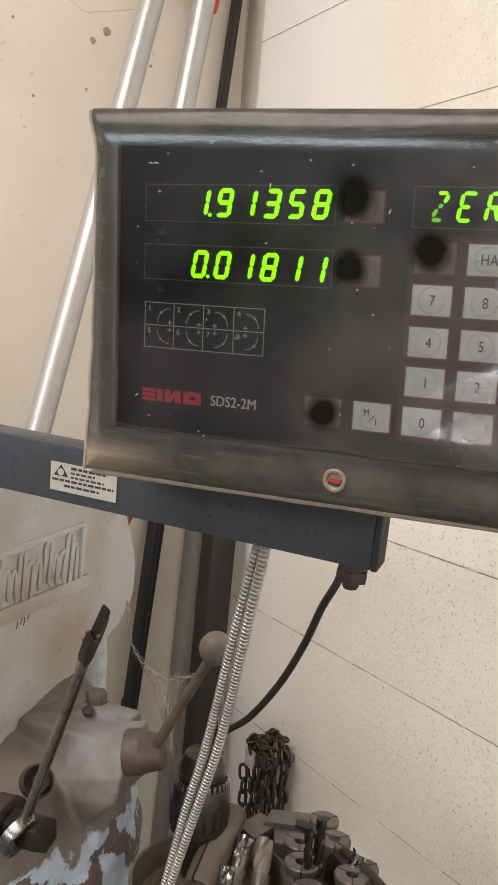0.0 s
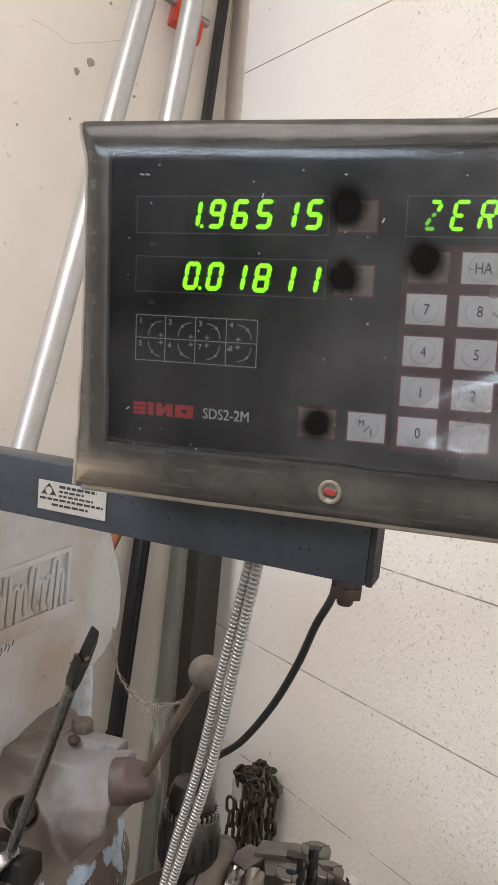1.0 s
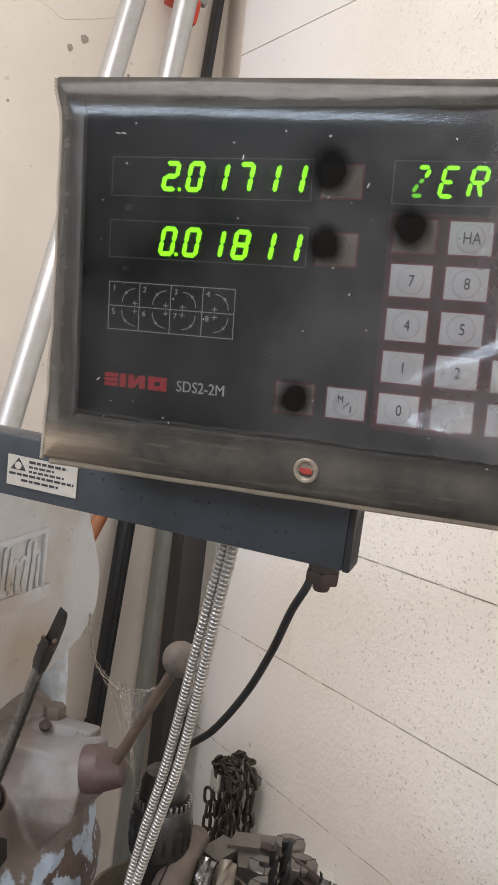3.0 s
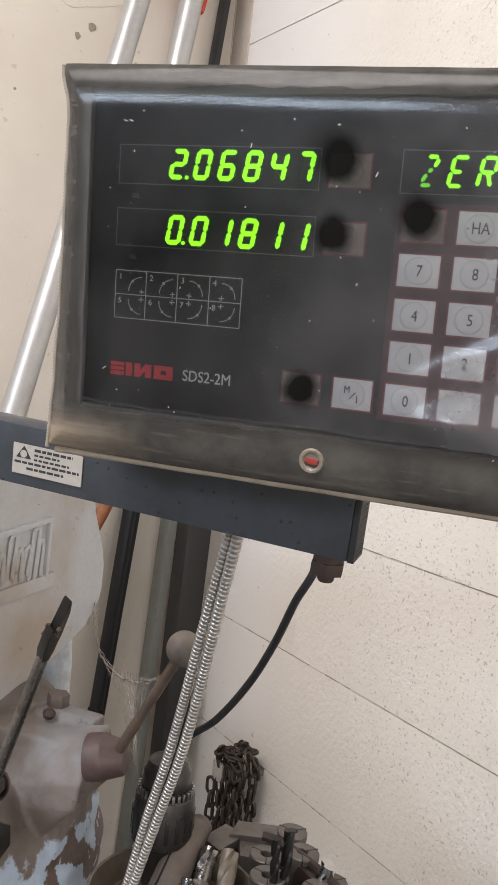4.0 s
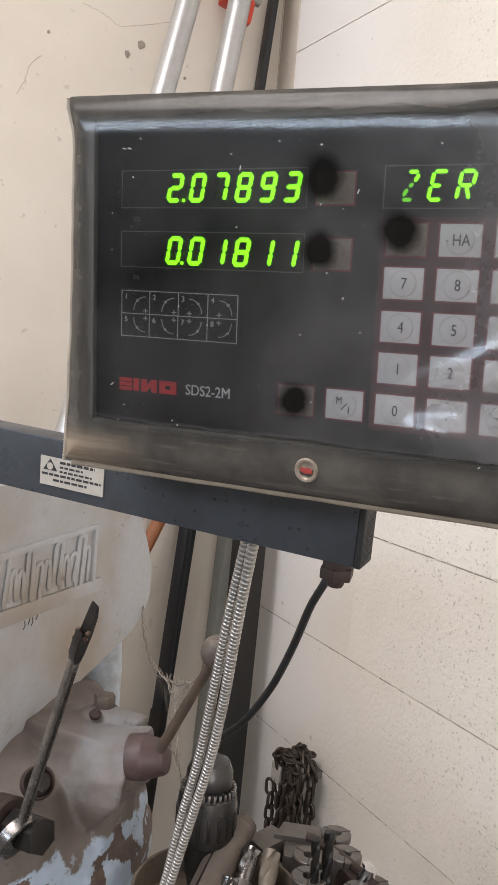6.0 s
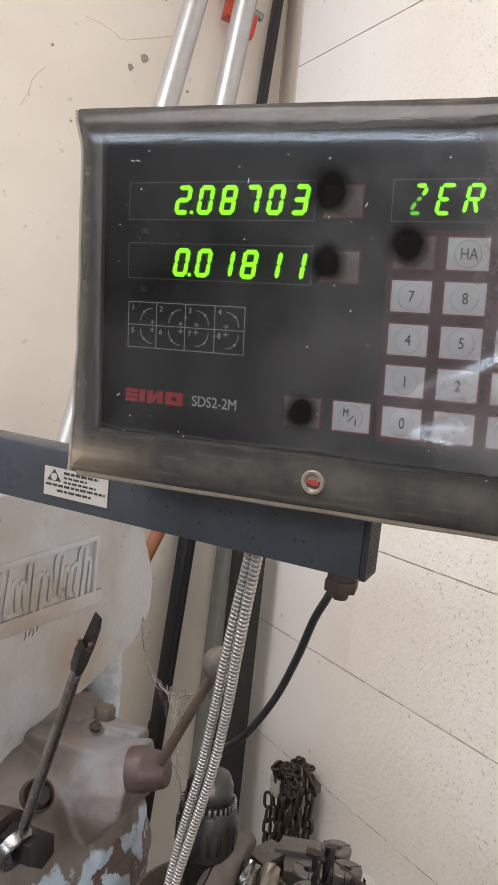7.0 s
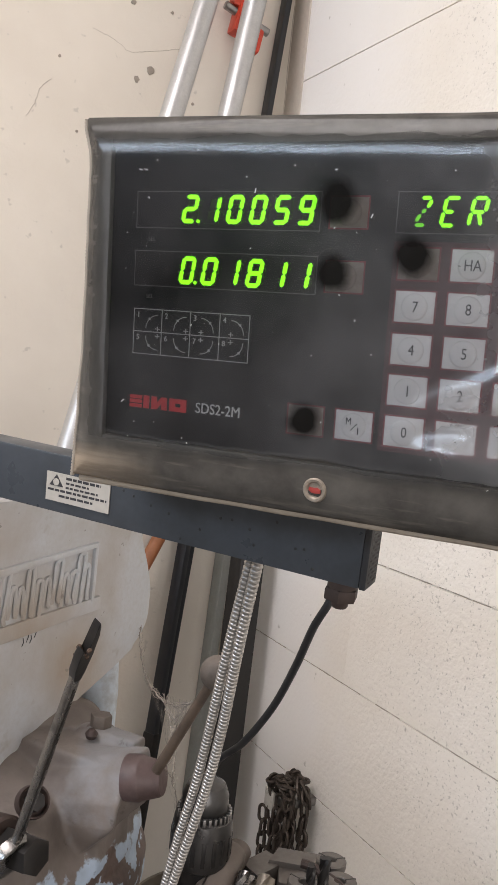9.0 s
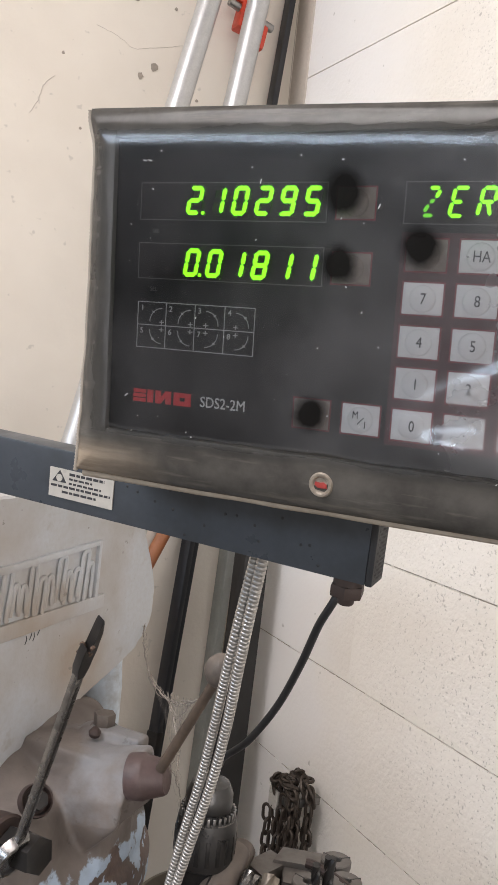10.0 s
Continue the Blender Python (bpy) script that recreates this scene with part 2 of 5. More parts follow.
M = dict(
    block=block_paint(), plaster=plaster(), casting=worn_casting(), vinyl=vinyl(), gauze=gauze(),
    mortar=surface("mortar_paint", (0.79, 0.75, 0.69), 0.7, stain=(0.58, 0.53, 0.46), scale=9, amount=0.6),
    concrete=surface("concrete_floor", (0.13, 0.12, 0.11), 0.7, scale=3, grain=90),
    ceiling=surface("ceiling_paint", (0.48, 0.46, 0.43), 0.8, scale=2),
    # unseen walls, set dark to hold down reflections in the cover
    roomwall=surface("room_paint", (0.15, 0.135, 0.12), 0.75, scale=2),
    head=head_paint(),
    neck=surface("pale_blue_paint", (0.56, 0.63, 0.70), 0.5, stain=(0.24, 0.20, 0.165), scale=38, amount=0.95),
    armpaint=surface("blue_grey_enamel", (0.060, 0.068, 0.079), 0.34, stain=(0.030, 0.033, 0.036), scale=22, amount=0.9, grain=260, relief=0.12),
    capblack=surface("black_rubber", (0.03, 0.03, 0.032), 0.55),
    housing=surface("grey_abs_plastic", (0.17, 0.165, 0.155), 0.55, scale=20, amount=0.4, grain=700),
    panel=surface("black_membrane", (0.010, 0.010, 0.010), 0.5, stain=(0.016, 0.015, 0.015), scale=16, grain=900, relief=0.05, spec=0.12),
    window=surface("smoked_display_window", (0.011, 0.009, 0.009), 0.4, scale=10, relief=0.0, spec=0.15),
    hairline=surface("grey_print", (0.46, 0.46, 0.455), 0.5, relief=0.0),
    faint=surface("faint_print", (0.09, 0.086, 0.084), 0.5, relief=0.0),
    print=surface("white_print", (0.66, 0.66, 0.65), 0.5, relief=0.0),
    red=surface("red_print", (0.60, 0.015, 0.02), 0.45, stain=(0.45, 0.01, 0.015), relief=0.0),
    maroon=surface("maroon_print", (0.070, 0.022, 0.026), 0.5, relief=0.0, spec=0.15),
    redline=surface("red_key_outline", (0.22, 0.035, 0.045), 0.5, relief=0.0, spec=0.15),
    key=surface("white_key_film", (0.80, 0.79, 0.79), 0.42, stain=(0.66, 0.63, 0.61), scale=60, amount=0.6, grain=600, relief=0.08),
    brownkey=surface("soiled_key_film", (0.27, 0.215, 0.18), 0.5, stain=(0.16, 0.12, 0.10), scale=70, amount=0.8, grain=500),
    ink=surface("black_ink", (0.035, 0.035, 0.04), 0.5, relief=0.0),
    lit=glow("lit_segment", (0.20, 1.0, 0.0, 1), 2.1),
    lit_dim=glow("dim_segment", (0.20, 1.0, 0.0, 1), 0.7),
    unlit=surface("unlit_segment", (0.009, 0.008, 0.008), 0.5, relief=0.0, spec=0.12),
    piping=surface("off_white_piping", (0.36, 0.315, 0.26), 0.6, stain=(0.20, 0.165, 0.13), scale=60),
    steel=surface("dull_steel", (0.33, 0.32, 0.31), 0.36, 1.0, stain=(0.24, 0.21, 0.19), scale=30, amount=0.8, grain=300),
    conduit=surface("flexible_steel_conduit", (0.50, 0.48, 0.455), 0.42, 0.9, stain=(0.32, 0.29, 0.26), scale=40, amount=0.6, grain=500, relief=0.1),
    alu=surface("galvanised_pipe", (0.52, 0.515, 0.505), 0.40, 0.6, stain=(0.40, 0.385, 0.365), scale=30, amount=0.5, grain=300, relief=0.08),
    blacksteel=surface("black_oxide_steel", (0.030, 0.028, 0.027), 0.40, 0.5, stain=(0.060, 0.047, 0.038), scale=30, amount=0.6),
    blackpaint=surface("black_painted_bar", (0.018, 0.019, 0.022), 0.4, scale=16),
    darkpost=surface("dark_brown_steel", (0.013, 0.012, 0.011), 0.6, stain=(0.026, 0.023, 0.020), scale=8),
    greygreen=surface("grey_green_steel", (0.27, 0.275, 0.25), 0.5, stain=(0.18, 0.175, 0.155), scale=12),
    rust=surface("rusty_brown_steel", (0.058, 0.039, 0.033), 0.6, 0.3, stain=(0.055, 0.04, 0.034), scale=35, amount=0.8),
    hubpaint=surface("dusty_maroon_paint", (0.100, 0.066, 0.062), 0.5, stain=(0.060, 0.042, 0.038), scale=45, amount=0.9),
    toolsteel=surface("oily_tool_steel", (0.24, 0.23, 0.22), 0.27, 0.9, stain=(0.07, 0.06, 0.052), scale=55, amount=0.9, grain=400),
    rustcrust=surface("rust_crust", (0.085, 0.052, 0.034), 0.8, stain=(0.05, 0.03, 0.02), scale=160, amount=0.9, grain=600, relief=0.6),
    stud=surface("worn_press_stud", (0.36, 0.31, 0.25), 0.45, 0.4, stain=(0.16, 0.13, 0.10), scale=250, amount=0.9, grain=900),
    lever=surface("dusty_lever_steel", (0.135, 0.100, 0.075), 0.5, 0.2, stain=(0.06, 0.045, 0.036), scale=40, amount=0.9),
    knob=surface("dusty_brown_knob", (0.165, 0.135, 0.112), 0.55, stain=(0.045, 0.036, 0.030), scale=30, amount=0.9),
    wood=surface("orange_brown_wood", (0.36, 0.135, 0.055), 0.45, stain=(0.22, 0.08, 0.035), scale=25, amount=0.7),
    cable=surface("black_cable_jacket", (0.012, 0.012, 0.013), 0.42, scale=30),
    chain=surface("oily_chain_steel", (0.065, 0.051, 0.041), 0.5, 0.6, stain=(0.045, 0.034, 0.027), scale=60, amount=0.8),
    clampred=surface("red_clamp_paint", (0.62, 0.055, 0.02), 0.4, stain=(0.38, 0.04, 0.02), scale=50),
    sticker=surface("pale_metal_sticker", (0.47, 0.445, 0.40), 0.35, stain=(0.36, 0.33, 0.29), scale=60, amount=0.5, relief=0.0),
    hem=surface("soiled_hem", (0.34, 0.285, 0.22), 0.6, stain=(0.19, 0.15, 0.11), scale=50),
    # plaster tone with the shade of the corner put into it
    soiled=surface("soiled_plaster", (0.56, 0.50, 0.43), 0.75, stain=(0.42, 0.36, 0.29), scale=6, amount=0.7),
    hairwear=surface("crack_edge", (0.50, 0.44, 0.37), 0.9, relief=0.0),
    web=surface("dusty_cobweb", (0.36, 0.32, 0.275), 0.9, relief=0.0),
    brass=surface("tarnished_endmill", (0.23, 0.195, 0.155), 0.5, 0.3, stain=(0.12, 0.10, 0.08), scale=50, amount=0.8),
    chucksteel=surface("dark_chuck_steel", (0.095, 0.092, 0.090), 0.34, 0.9, stain=(0.08, 0.075, 0.07), scale=40, amount=0.8),
    dusty=surface("dusty_brown_steel", (0.15, 0.125, 0.108), 0.5, 0.3, stain=(0.10, 0.08, 0.065), scale=30, amount=0.8),
    shiny=surface("bright_tool_steel", (0.72, 0.72, 0.72), 0.16, 1.0, stain=(0.4, 0.4, 0.4), scale=60, amount=0.6),
    tan=surface("tan_enamel", (0.17, 0.14, 0.105), 0.5, stain=(0.05, 0.04, 0.03), scale=22, amount=0.9),
    collet=surface("greasy_collet_steel", (0.165, 0.150, 0.136), 0.5, 0.5, stain=(0.12, 0.10, 0.085), scale=40, amount=0.9),
    crackmat=surface("crack_shadow", (0.33, 0.28, 0.23), 0.9, relief=0.0),
    crackline=surface("joint_crack", (0.36, 0.31, 0.26), 0.9, relief=0.0),
    redplastic=surface("red_button", (0.36, 0.05, 0.042), 0.45, stain=(0.22, 0.04, 0.035), scale=300, amount=0.9, relief=0.0),
)

# ---- mesh helpers ----


def link_mesh(name, bm, material, parent=None, label="", matrix=None, smooth=30):
    me = bpy.data.meshes.new(name)
    bmesh.ops.recalc_face_normals(bm, faces=bm.faces[:])
    bm.to_mesh(me)
    bm.free()
    mats = material if isinstance(material, (list, tuple)) else [material]
    for m in mats:
        me.materials.append(M[m])
    if smooth:
        me.polygons.foreach_set("use_smooth", [True] * len(me.polygons))
        me.set_sharp_from_angle(angle=radians(smooth))
    ob = new(name, me)
    ob.parent = parent
    if matrix is not None:
        ob.matrix_basis = matrix
    if label:
        ob["label"] = label
    return ob


def part(name, bm, material, parent, label="", matrix=None, smooth=30):
    return link_mesh(name, bm, material, parent, label, matrix, smooth)


def again(ob, parent, matrix, name=None):
    """Another object on the same mesh."""
    o = new(name or ob.name.split(".")[0], ob.data)
    o.parent, o.matrix_basis = parent, matrix
    return o


def thing(name, matrix, label, category, group="", kind=""):
    ob = new(name)
    ob.empty_display_size = 0.02
    ob.matrix_basis = matrix
    return tagged(ob, label, category, group, kind)


def box(x0, x1, y0, y1, z0, z1, bevel=0.0, bm=None, seg=2):
    bm = bm or bmesh.new()
    m = Matrix.Translation(((x0 + x1) / 2, (y0 + y1) / 2, (z0 + z1) / 2)) @ Matrix.Diagonal((x1 - x0, y1 - y0, z1 - z0, 1))
    r = bmesh.ops.create_cube(bm, size=1, matrix=m)
    if bevel:
        edges = {e for v in r["verts"] for e in v.link_edges}
        bmesh.ops.bevel(bm, geom=list(edges), offset=bevel, segments=seg, profile=0.6, affect="EDGES", clamp_overlap=True)
    return bm


def prism(outline, z0, z1, bevel=0.0, bm=None, seg=2):
    """An outline in x, y, raised from z0 to z1."""
    bm = bm or bmesh.new()
    low = [bm.verts.new((x, y, z0)) for x, y in outline]
    high = [bm.verts.new((x, y, z1)) for x, y in outline]
    n = len(outline)
    faces = [bm.faces.new(low[::-1]), bm.faces.new(high)]
    for i in range(n):
        faces.append(bm.faces.new((low[i], low[(i + 1) % n], high[(i + 1) % n], high[i])))
    if bevel:
        edges = {e for f in faces[:2] for e in f.edges}
        bmesh.ops.bevel(bm, geom=list(edges), offset=bevel, segments=seg, profile=0.6, affect="EDGES", clamp_overlap=True)
    return bm


def lathe(profile, steps=32, bm=None, matrix=None):
    """Radii and heights turned round z."""
    bm = bm or bmesh.new()
    rings = []
    for r, z in profile:
        if r < 1e-6:
            rings.append([bm.verts.new((0, 0, z))])
        else:
            rings.append([bm.verts.new((r * math.cos(a), r * math.sin(a), z)) for a in (2 * math.pi * i / steps for i in range(steps))])
    for a, b in zip(rings, rings[1:]):
        for i in range(steps):
            j = (i + 1) % steps
            if len(a) == 1 and len(b) == 1:
                continue
            if len(a) == 1:
                bm.faces.new((a[0], b[i], b[j]))
            elif len(b) == 1:
                bm.faces.new((a[i], a[j], b[0]))
            else:
                bm.faces.new((a[i], a[j], b[j], b[i]))
    for ring, flip in ((rings[0], True), (rings[-1], False)):
        if len(ring) > 1:
            bm.faces.new(ring[::-1] if flip else ring)
    if matrix is not None:
        bmesh.ops.transform(bm, matrix=matrix, verts=bm.verts[:])
    return bm


def along(a, b):
    """The matrix that takes z to the way from a to b, at a."""
    a, b = Vector(a), Vector(b)
    return Matrix.Translation(a) @ (b - a).to_track_quat("Z", "Y").to_matrix().to_4x4()


def rod(a, b, r, r2=None, steps=24, bevel=0.0015, bm=None):
    h = (Vector(b) - Vector(a)).length
    r2 = r if r2 is None else r2
    return lathe([(r - bevel, 0), (r, bevel), (r2, h - bevel), (r2 - bevel, h)], steps, bm, along(a, b)) if bm is None else merge(bm, lathe([(r - bevel, 0), (r, bevel), (r2, h - bevel), (r2 - bevel, h)], steps, None, along(a, b)))


def merge(bm, other):
    me = bpy.data.meshes.new("tmp")
    other.to_mesh(me)
    other.free()
    bm.from_mesh(me)
    bpy.data.meshes.remove(me)
    return bm


def smooth_path(points, steps):
    """A Catmull-Rom line through the points."""
    p = [Vector(q) for q in points]
    p = [2 * p[0] - p[1], *p, 2 * p[-1] - p[-2]]
    out = []
    for i in range(1, len(p) - 2):
        for k in range(steps):
            t = k / steps
            a, b, c, d = p[i - 1], p[i], p[i + 1], p[i + 2]
            out.append(0.5 * (2 * b + (c - a) * t + (2 * a - 5 * b + 4 * c - d) * t * t + (3 * b - a - 3 * c + d) * t ** 3))
    out.append(p[-2])
    return out


def tube(path, radius, steps=12, closed=False):
    """A tube along a line of points; radius may be a function of the point's number."""
    bm = bmesh.new()
    rings, n = [], len(path)
    up = Vector((0.13, 0.31, 0.94))
    for i, p in enumerate(path):
        a, b = path[(i - 1) % n if closed else max(i - 1, 0)], path[(i + 1) % n if closed else min(i + 1, n - 1)]
        t = (b - a).normalized()
        x = (up - t * up.dot(t)).normalized()
        up = x
        y = t.cross(x)
        r = radius(i) if callable(radius) else radius
        rings.append([bm.verts.new(p + r * (math.cos(w) * x + math.sin(w) * y)) for w in (2 * math.pi * k / steps for k in range(steps))])
    pairs = list(zip(rings, rings[1:])) + ([(rings[-1], rings[0])] if closed else [])
    for a, b in pairs:
        for k in range(steps):
            bm.faces.new((a[k], a[(k + 1) % steps], b[(k + 1) % steps], b[k]))
    if not closed:
        bm.faces.new(rings[0][::-1])
        bm.faces.new(rings[-1])
    return bm


def letters(text, height, place, material, parent, name="legend", deep=0.0002, squeeze=1.0, turn=0.0):
    """Writing in the built-in font, centred at place, as a mesh."""
    cu = bpy.data.curves.new(name, "FONT")
    cu.body, cu.size, cu.align_x, cu.align_y, cu.extrude, cu.resolution_u = text, height / 0.72, "CENTER", "CENTER", deep, 3
    tmp = bpy.data.objects.new("tmp", cu)
    me = bpy.data.meshes.new_from_object(tmp)
    bpy.data.objects.remove(tmp)
    bpy.data.curves.remove(cu)
    me.materials.clear()
    me.materials.append(M[material])
    ob = new(name, me)
    ob.parent = parent
    ob.matrix_basis = Matrix.Translation(place) @ Matrix.Rotation(turn, 4, "Z") @ Matrix.Diagonal((squeeze, 1, 1, 1))
    return ob


def structure(ob, label, category):
    return tagged(ob, label, category, "", "structure")


# ---- the room ----
WALL_X, WALL_Y = 0.745, 1.555
wall_right = structure(link_mesh("wall_east", box(WALL_X + 0.0028, WALL_X + 0.2, -5.0, WALL_Y + 0.2, 0, 3.2), "mortar"), "cream-painted concrete block wall with shallow joints", "wall")
wall_back = structure(link_mesh("wall_north", box(-4.2, WALL_X + 0.003, WALL_Y, WALL_Y + 0.2, 0, 3.2), "plaster"), "cream plaster wall with cracks and chips", "wall")
structure(link_mesh("floor", box(-4.2, WALL_X + 0.2, -5.2, WALL_Y + 0.2, -0.2, 0), "concrete"), "grey concrete workshop floor", "floor")
bm = box(-4.2, -2.25, -5.2, WALL_Y + 0.2, 3.2, 3.4)
for x0, x1, y0, y1 in ((-0.45, WALL_X + 0.2, -5.2, WALL_Y + 0.2), (-2.25, -0.45, -5.2, -0.45), (-2.25, -0.45, 0.95, WALL_Y + 0.2)):
    box(x0, x1, y0, y1, 3.2, 3.4, bm=bm)
structure(link_mesh("ceiling", bm, "ceiling"), "pale workshop ceiling with a skylight opening", "ceiling")
bm = box(-4.2, -4.0, -5.0, WALL_Y, 0, 2.42)
for y0, y1, z0, z1 in ((-5.0, -2.05, 2.42, 3.2), (1.25, WALL_Y, 2.42, 3.2), (-2.05, 1.25, 3.05, 3.2)):
    box(-4.2, -4.0, y0, y1, z0, z1, bm=bm)
structure(link_mesh("wall_west", bm, "roomwall"), "unseen dark workshop wall with a high window opening", "wall")
# unseen wall; the opening is only there for the rear fill
bm = box(-4.2, -2.85, -5.2, -5.0, 0, 3.2)
for x0, x1, z0, z1 in ((0.05, WALL_X + 0.2, 0, 3.2), (-2.85, 0.05, 2.75, 3.2)):
    box(x0, x1, -5.2, -5.0, z0, z1, bm=bm)
structure(link_mesh("wall_south", bm, "roomwall"), "unseen dark workshop wall with an opening added for the fill light", "wall")

# thin strip whose darker beige stands for the shade in the corner
structure(link_mesh("corner_strip", box(WALL_X - 0.003, WALL_X + 0.001, 1.497, WALL_Y - 0.0005, 0, 3.2, 0.001), "soiled"), "thin beige strip painted as the shade in the corner", "wall")
# crack and chips in the plaster
for pts, r in ((((0.36, 2.075), (0.40, 2.066), (0.43, 2.054), (0.46, 2.062), (0.49, 2.072), (0.53, 2.086)), 0.0005),
               (((0.262, 1.905), (0.276, 1.93), (0.281, 1.955), (0.300, 1.975)), 0.0007),
               (((0.741, 1.85), (0.7415, 1.95), (0.742, 2.05), (0.741, 2.16), (0.742, 2.3)), 0.0010)):
    path = smooth_path([(x + random.uniform(-0.002, 0.002), WALL_Y - 0.0002, z) for x, z in pts], 8)
    path = [p + Vector((random.uniform(-1, 1) * 0.0007, 0, random.uniform(-1, 1) * 0.0007)) for p in path]
    part("crack", tube(path, r * 0.8, 6), "hairwear", wall_back)
for x, z, r in ((0.469, 2.032, 0.0075), (0.446, 2.012, 0.0055), (0.428, 2.137, 0.005), (0.31, 2.015, 0.003), (0.555, 1.995, 0.003), (0.44, 1.93, 0.0025), (0.50, 2.14, 0.003), (0.35, 1.9, 0.0025)):
    prof = [(r * random.uniform(0.6, 1.25) * math.cos(a), r * random.uniform(0.6, 1.3) * math.sin(a)) for a in (2 * math.pi * i / 11 for i in range(11))]
    part("chip", prism(prof, 0, 0.0015, 0.0006), "crackmat", wall_back, matrix=pose(x, WALL_Y + 0.0003, z, 90, 0, 0))

# ---- pipe clamps, bars and posts in the corner ----


def pipe_clamp(low, high, r, head_at, label):
    ob = thing("pipe_clamp", Matrix.Translation(low), label, "clamp", "pipe clamps against the wall")
    h = Vector(high) - Vector(low)
    part("pipe", rod((0, 0, 0), h, r, bevel=0.003), "alu", ob)
    if head_at:
        c = h * ((head_at - low[2]) / h.z)
        m = Matrix.Translation(c) @ pose(0, 0, 0, 0, 9.5, 0)
        bm = box(-0.022, 0.020, 0.014, 0.046, -0.022, 0.060, 0.006)
        box(-0.034, 0.000, 0.016, 0.040, 0.020, 0.085, 0.006, bm)
        box(0.010, 0.038, 0.016, 0.040, -0.040, 0.004, 0.007, bm)
        part("jaw", bm, "clampred", ob, "red painted cast jaw", m)
        part("screw", rod((-0.044, 0.026, 0.016), (0.048, 0.026, 0.006), 0.0075), "steel", ob, "steel cross screw", m)
    return ob


pipe_clamp((-0.008, 1.20, 0.0), (0.649, 1.533, 2.62), 0.0195, 0, "long galvanised pipe clamp leaning on the plaster wall")
pipe_clamp((0.248, 1.30, 0.0), (0.700, 1.515, 2.62), 0.0195, 2.136, "long galvanised pipe clamp with red cast jaw leaning on the wall")


def bar(name, low, high, wide, deep, material, label, category, z_lower=0.0):
    ob = thing(name, Matrix.Translation(low), label, category)
    d = Vector(high) - Vector(low)
    part("shaft", box(-wide / 2, wide / 2, -deep / 2, deep / 2, 0, d.length, min(wide, deep) * 0.2), material, ob,
         matrix=d.to_track_quat("Z", "Y").to_matrix().to_4x4())
    if z_lower:
        part("wrapping", box(-wide / 2 - 0.002, wide / 2 + 0.002, -deep / 2 - 0.002, deep / 2 + 0.002, 0, z_lower, 0.004), "blacksteel", ob, "dirty dark wrapping on the lower length",
             matrix=d.to_track_quat("Z", "Y").to_matrix().to_4x4())
    return ob


bar("black_bar", (0.535, 1.537, 0.0), (0.742, 1.540, 2.55), 0.024, 0.012, "blackpaint", "slim black steel bar leaning in the corner", "bar")
bar("black_rod", (0.492, 1.455, 0.0), (0.647, 1.526, 1.62), 0.023, 0.014, "blackpaint", "black painted rod standing against the wall", "rod", 0.86)
bar("angle_strip", (0.655, 1.525, 0.0), (0.712, 1.53, 1.5), 0.034, 0.018, "greygreen", "grey-green steel angle strip standing by the corner", "strip")
bar("dark_post", (0.668, 1.405, 0.0), (0.689, 1.405, 1.42), 0.046, 0.05, "darkpost", "dark brown steel post standing in the corner", "post")
broom = thing("wooden_handle", Matrix.Translation((-0.06, 1.40, 0.0)), "orange-brown wooden handle leaning on the wall", "handle")
part("shaft", rod((0, 0, 0), (0.68, 0.136, 1.32), 0.0125), "wood", broom)

# ---- chain on its wall bracket ----


def link_shape(length=0.031, wide=0.019, r=0.0028):
    pts = []
    s, b = (length - wide) / 2, wide / 2 - r
    for i in range(8):
        a = math.pi * i / 7
        pts.append(Vector((b * math.cos(a), 0, s + b * math.sin(a))))
    for i in range(8):
        a = math.pi + math.pi * i / 7
        pts.append(Vector((b * math.cos(a), 0, -s + b * math.sin(a))))
    return tube(pts, r, 6, closed=True)


HOOK = Vector((WALL_X, 1.222, 0.857))
bracket = thing("wall_bracket", Matrix.Translation(HOOK), "small steel peg bracket fixed to the block wall", "bracket")
part("peg", box(-0.060, 0.002, -0.026, 0.022, -0.020, -0.006, 0.003), "steel", bracket)
part("lip", box(-0.064, -0.056, 0.002, 0.030, -0.036, -0.004, 0.002), "sticker", bracket, "pale steel end lip")
first_link = None
rc = random.Random(5)
for sx, sy, n, top in ((-0.066, 0.026, 12, -0.036), (-0.060, 0.010, 13, -0.030), (-0.058, 0.000, 16, -0.004), (-0.048, -0.006, 16, 0.002), (-0.060, -0.014, 16, 0.0),
                       (-0.044, -0.024, 16, 0.0), (-0.056, -0.032, 15, -0.004), (-0.026, -0.036, 15, -0.008), (-0.034, -0.016, 15, 0.004), (-0.03, 0.002, 15, 0.0), (-0.02, -0.026, 15, -0.01)):
    chain = thing("chain", Matrix.Translation(HOOK + Vector((sx, sy, top))), "oily dark steel chain hanging from a wall bracket", "chain", "chain strands on the bracket")
    for i in range(n):
        m = pose(rc.uniform(-0.002, 0.002), rc.uniform(-0.002, 0.002), -0.0225 * i - 0.012, rc.uniform(-6, 6), rc.uniform(-6, 6), (24 if i % 2 else 112) + rc.uniform(-14, 14))
        if first_link is None:
            first_link = part("link", link_shape(), "chain", chain, matrix=m)
        else:
            again(first_link, chain, m)
loop = thing("chain", Matrix.Translation(HOOK), "oily dark chain looped over a wall bracket", "chain", "chain strands on the bracket")
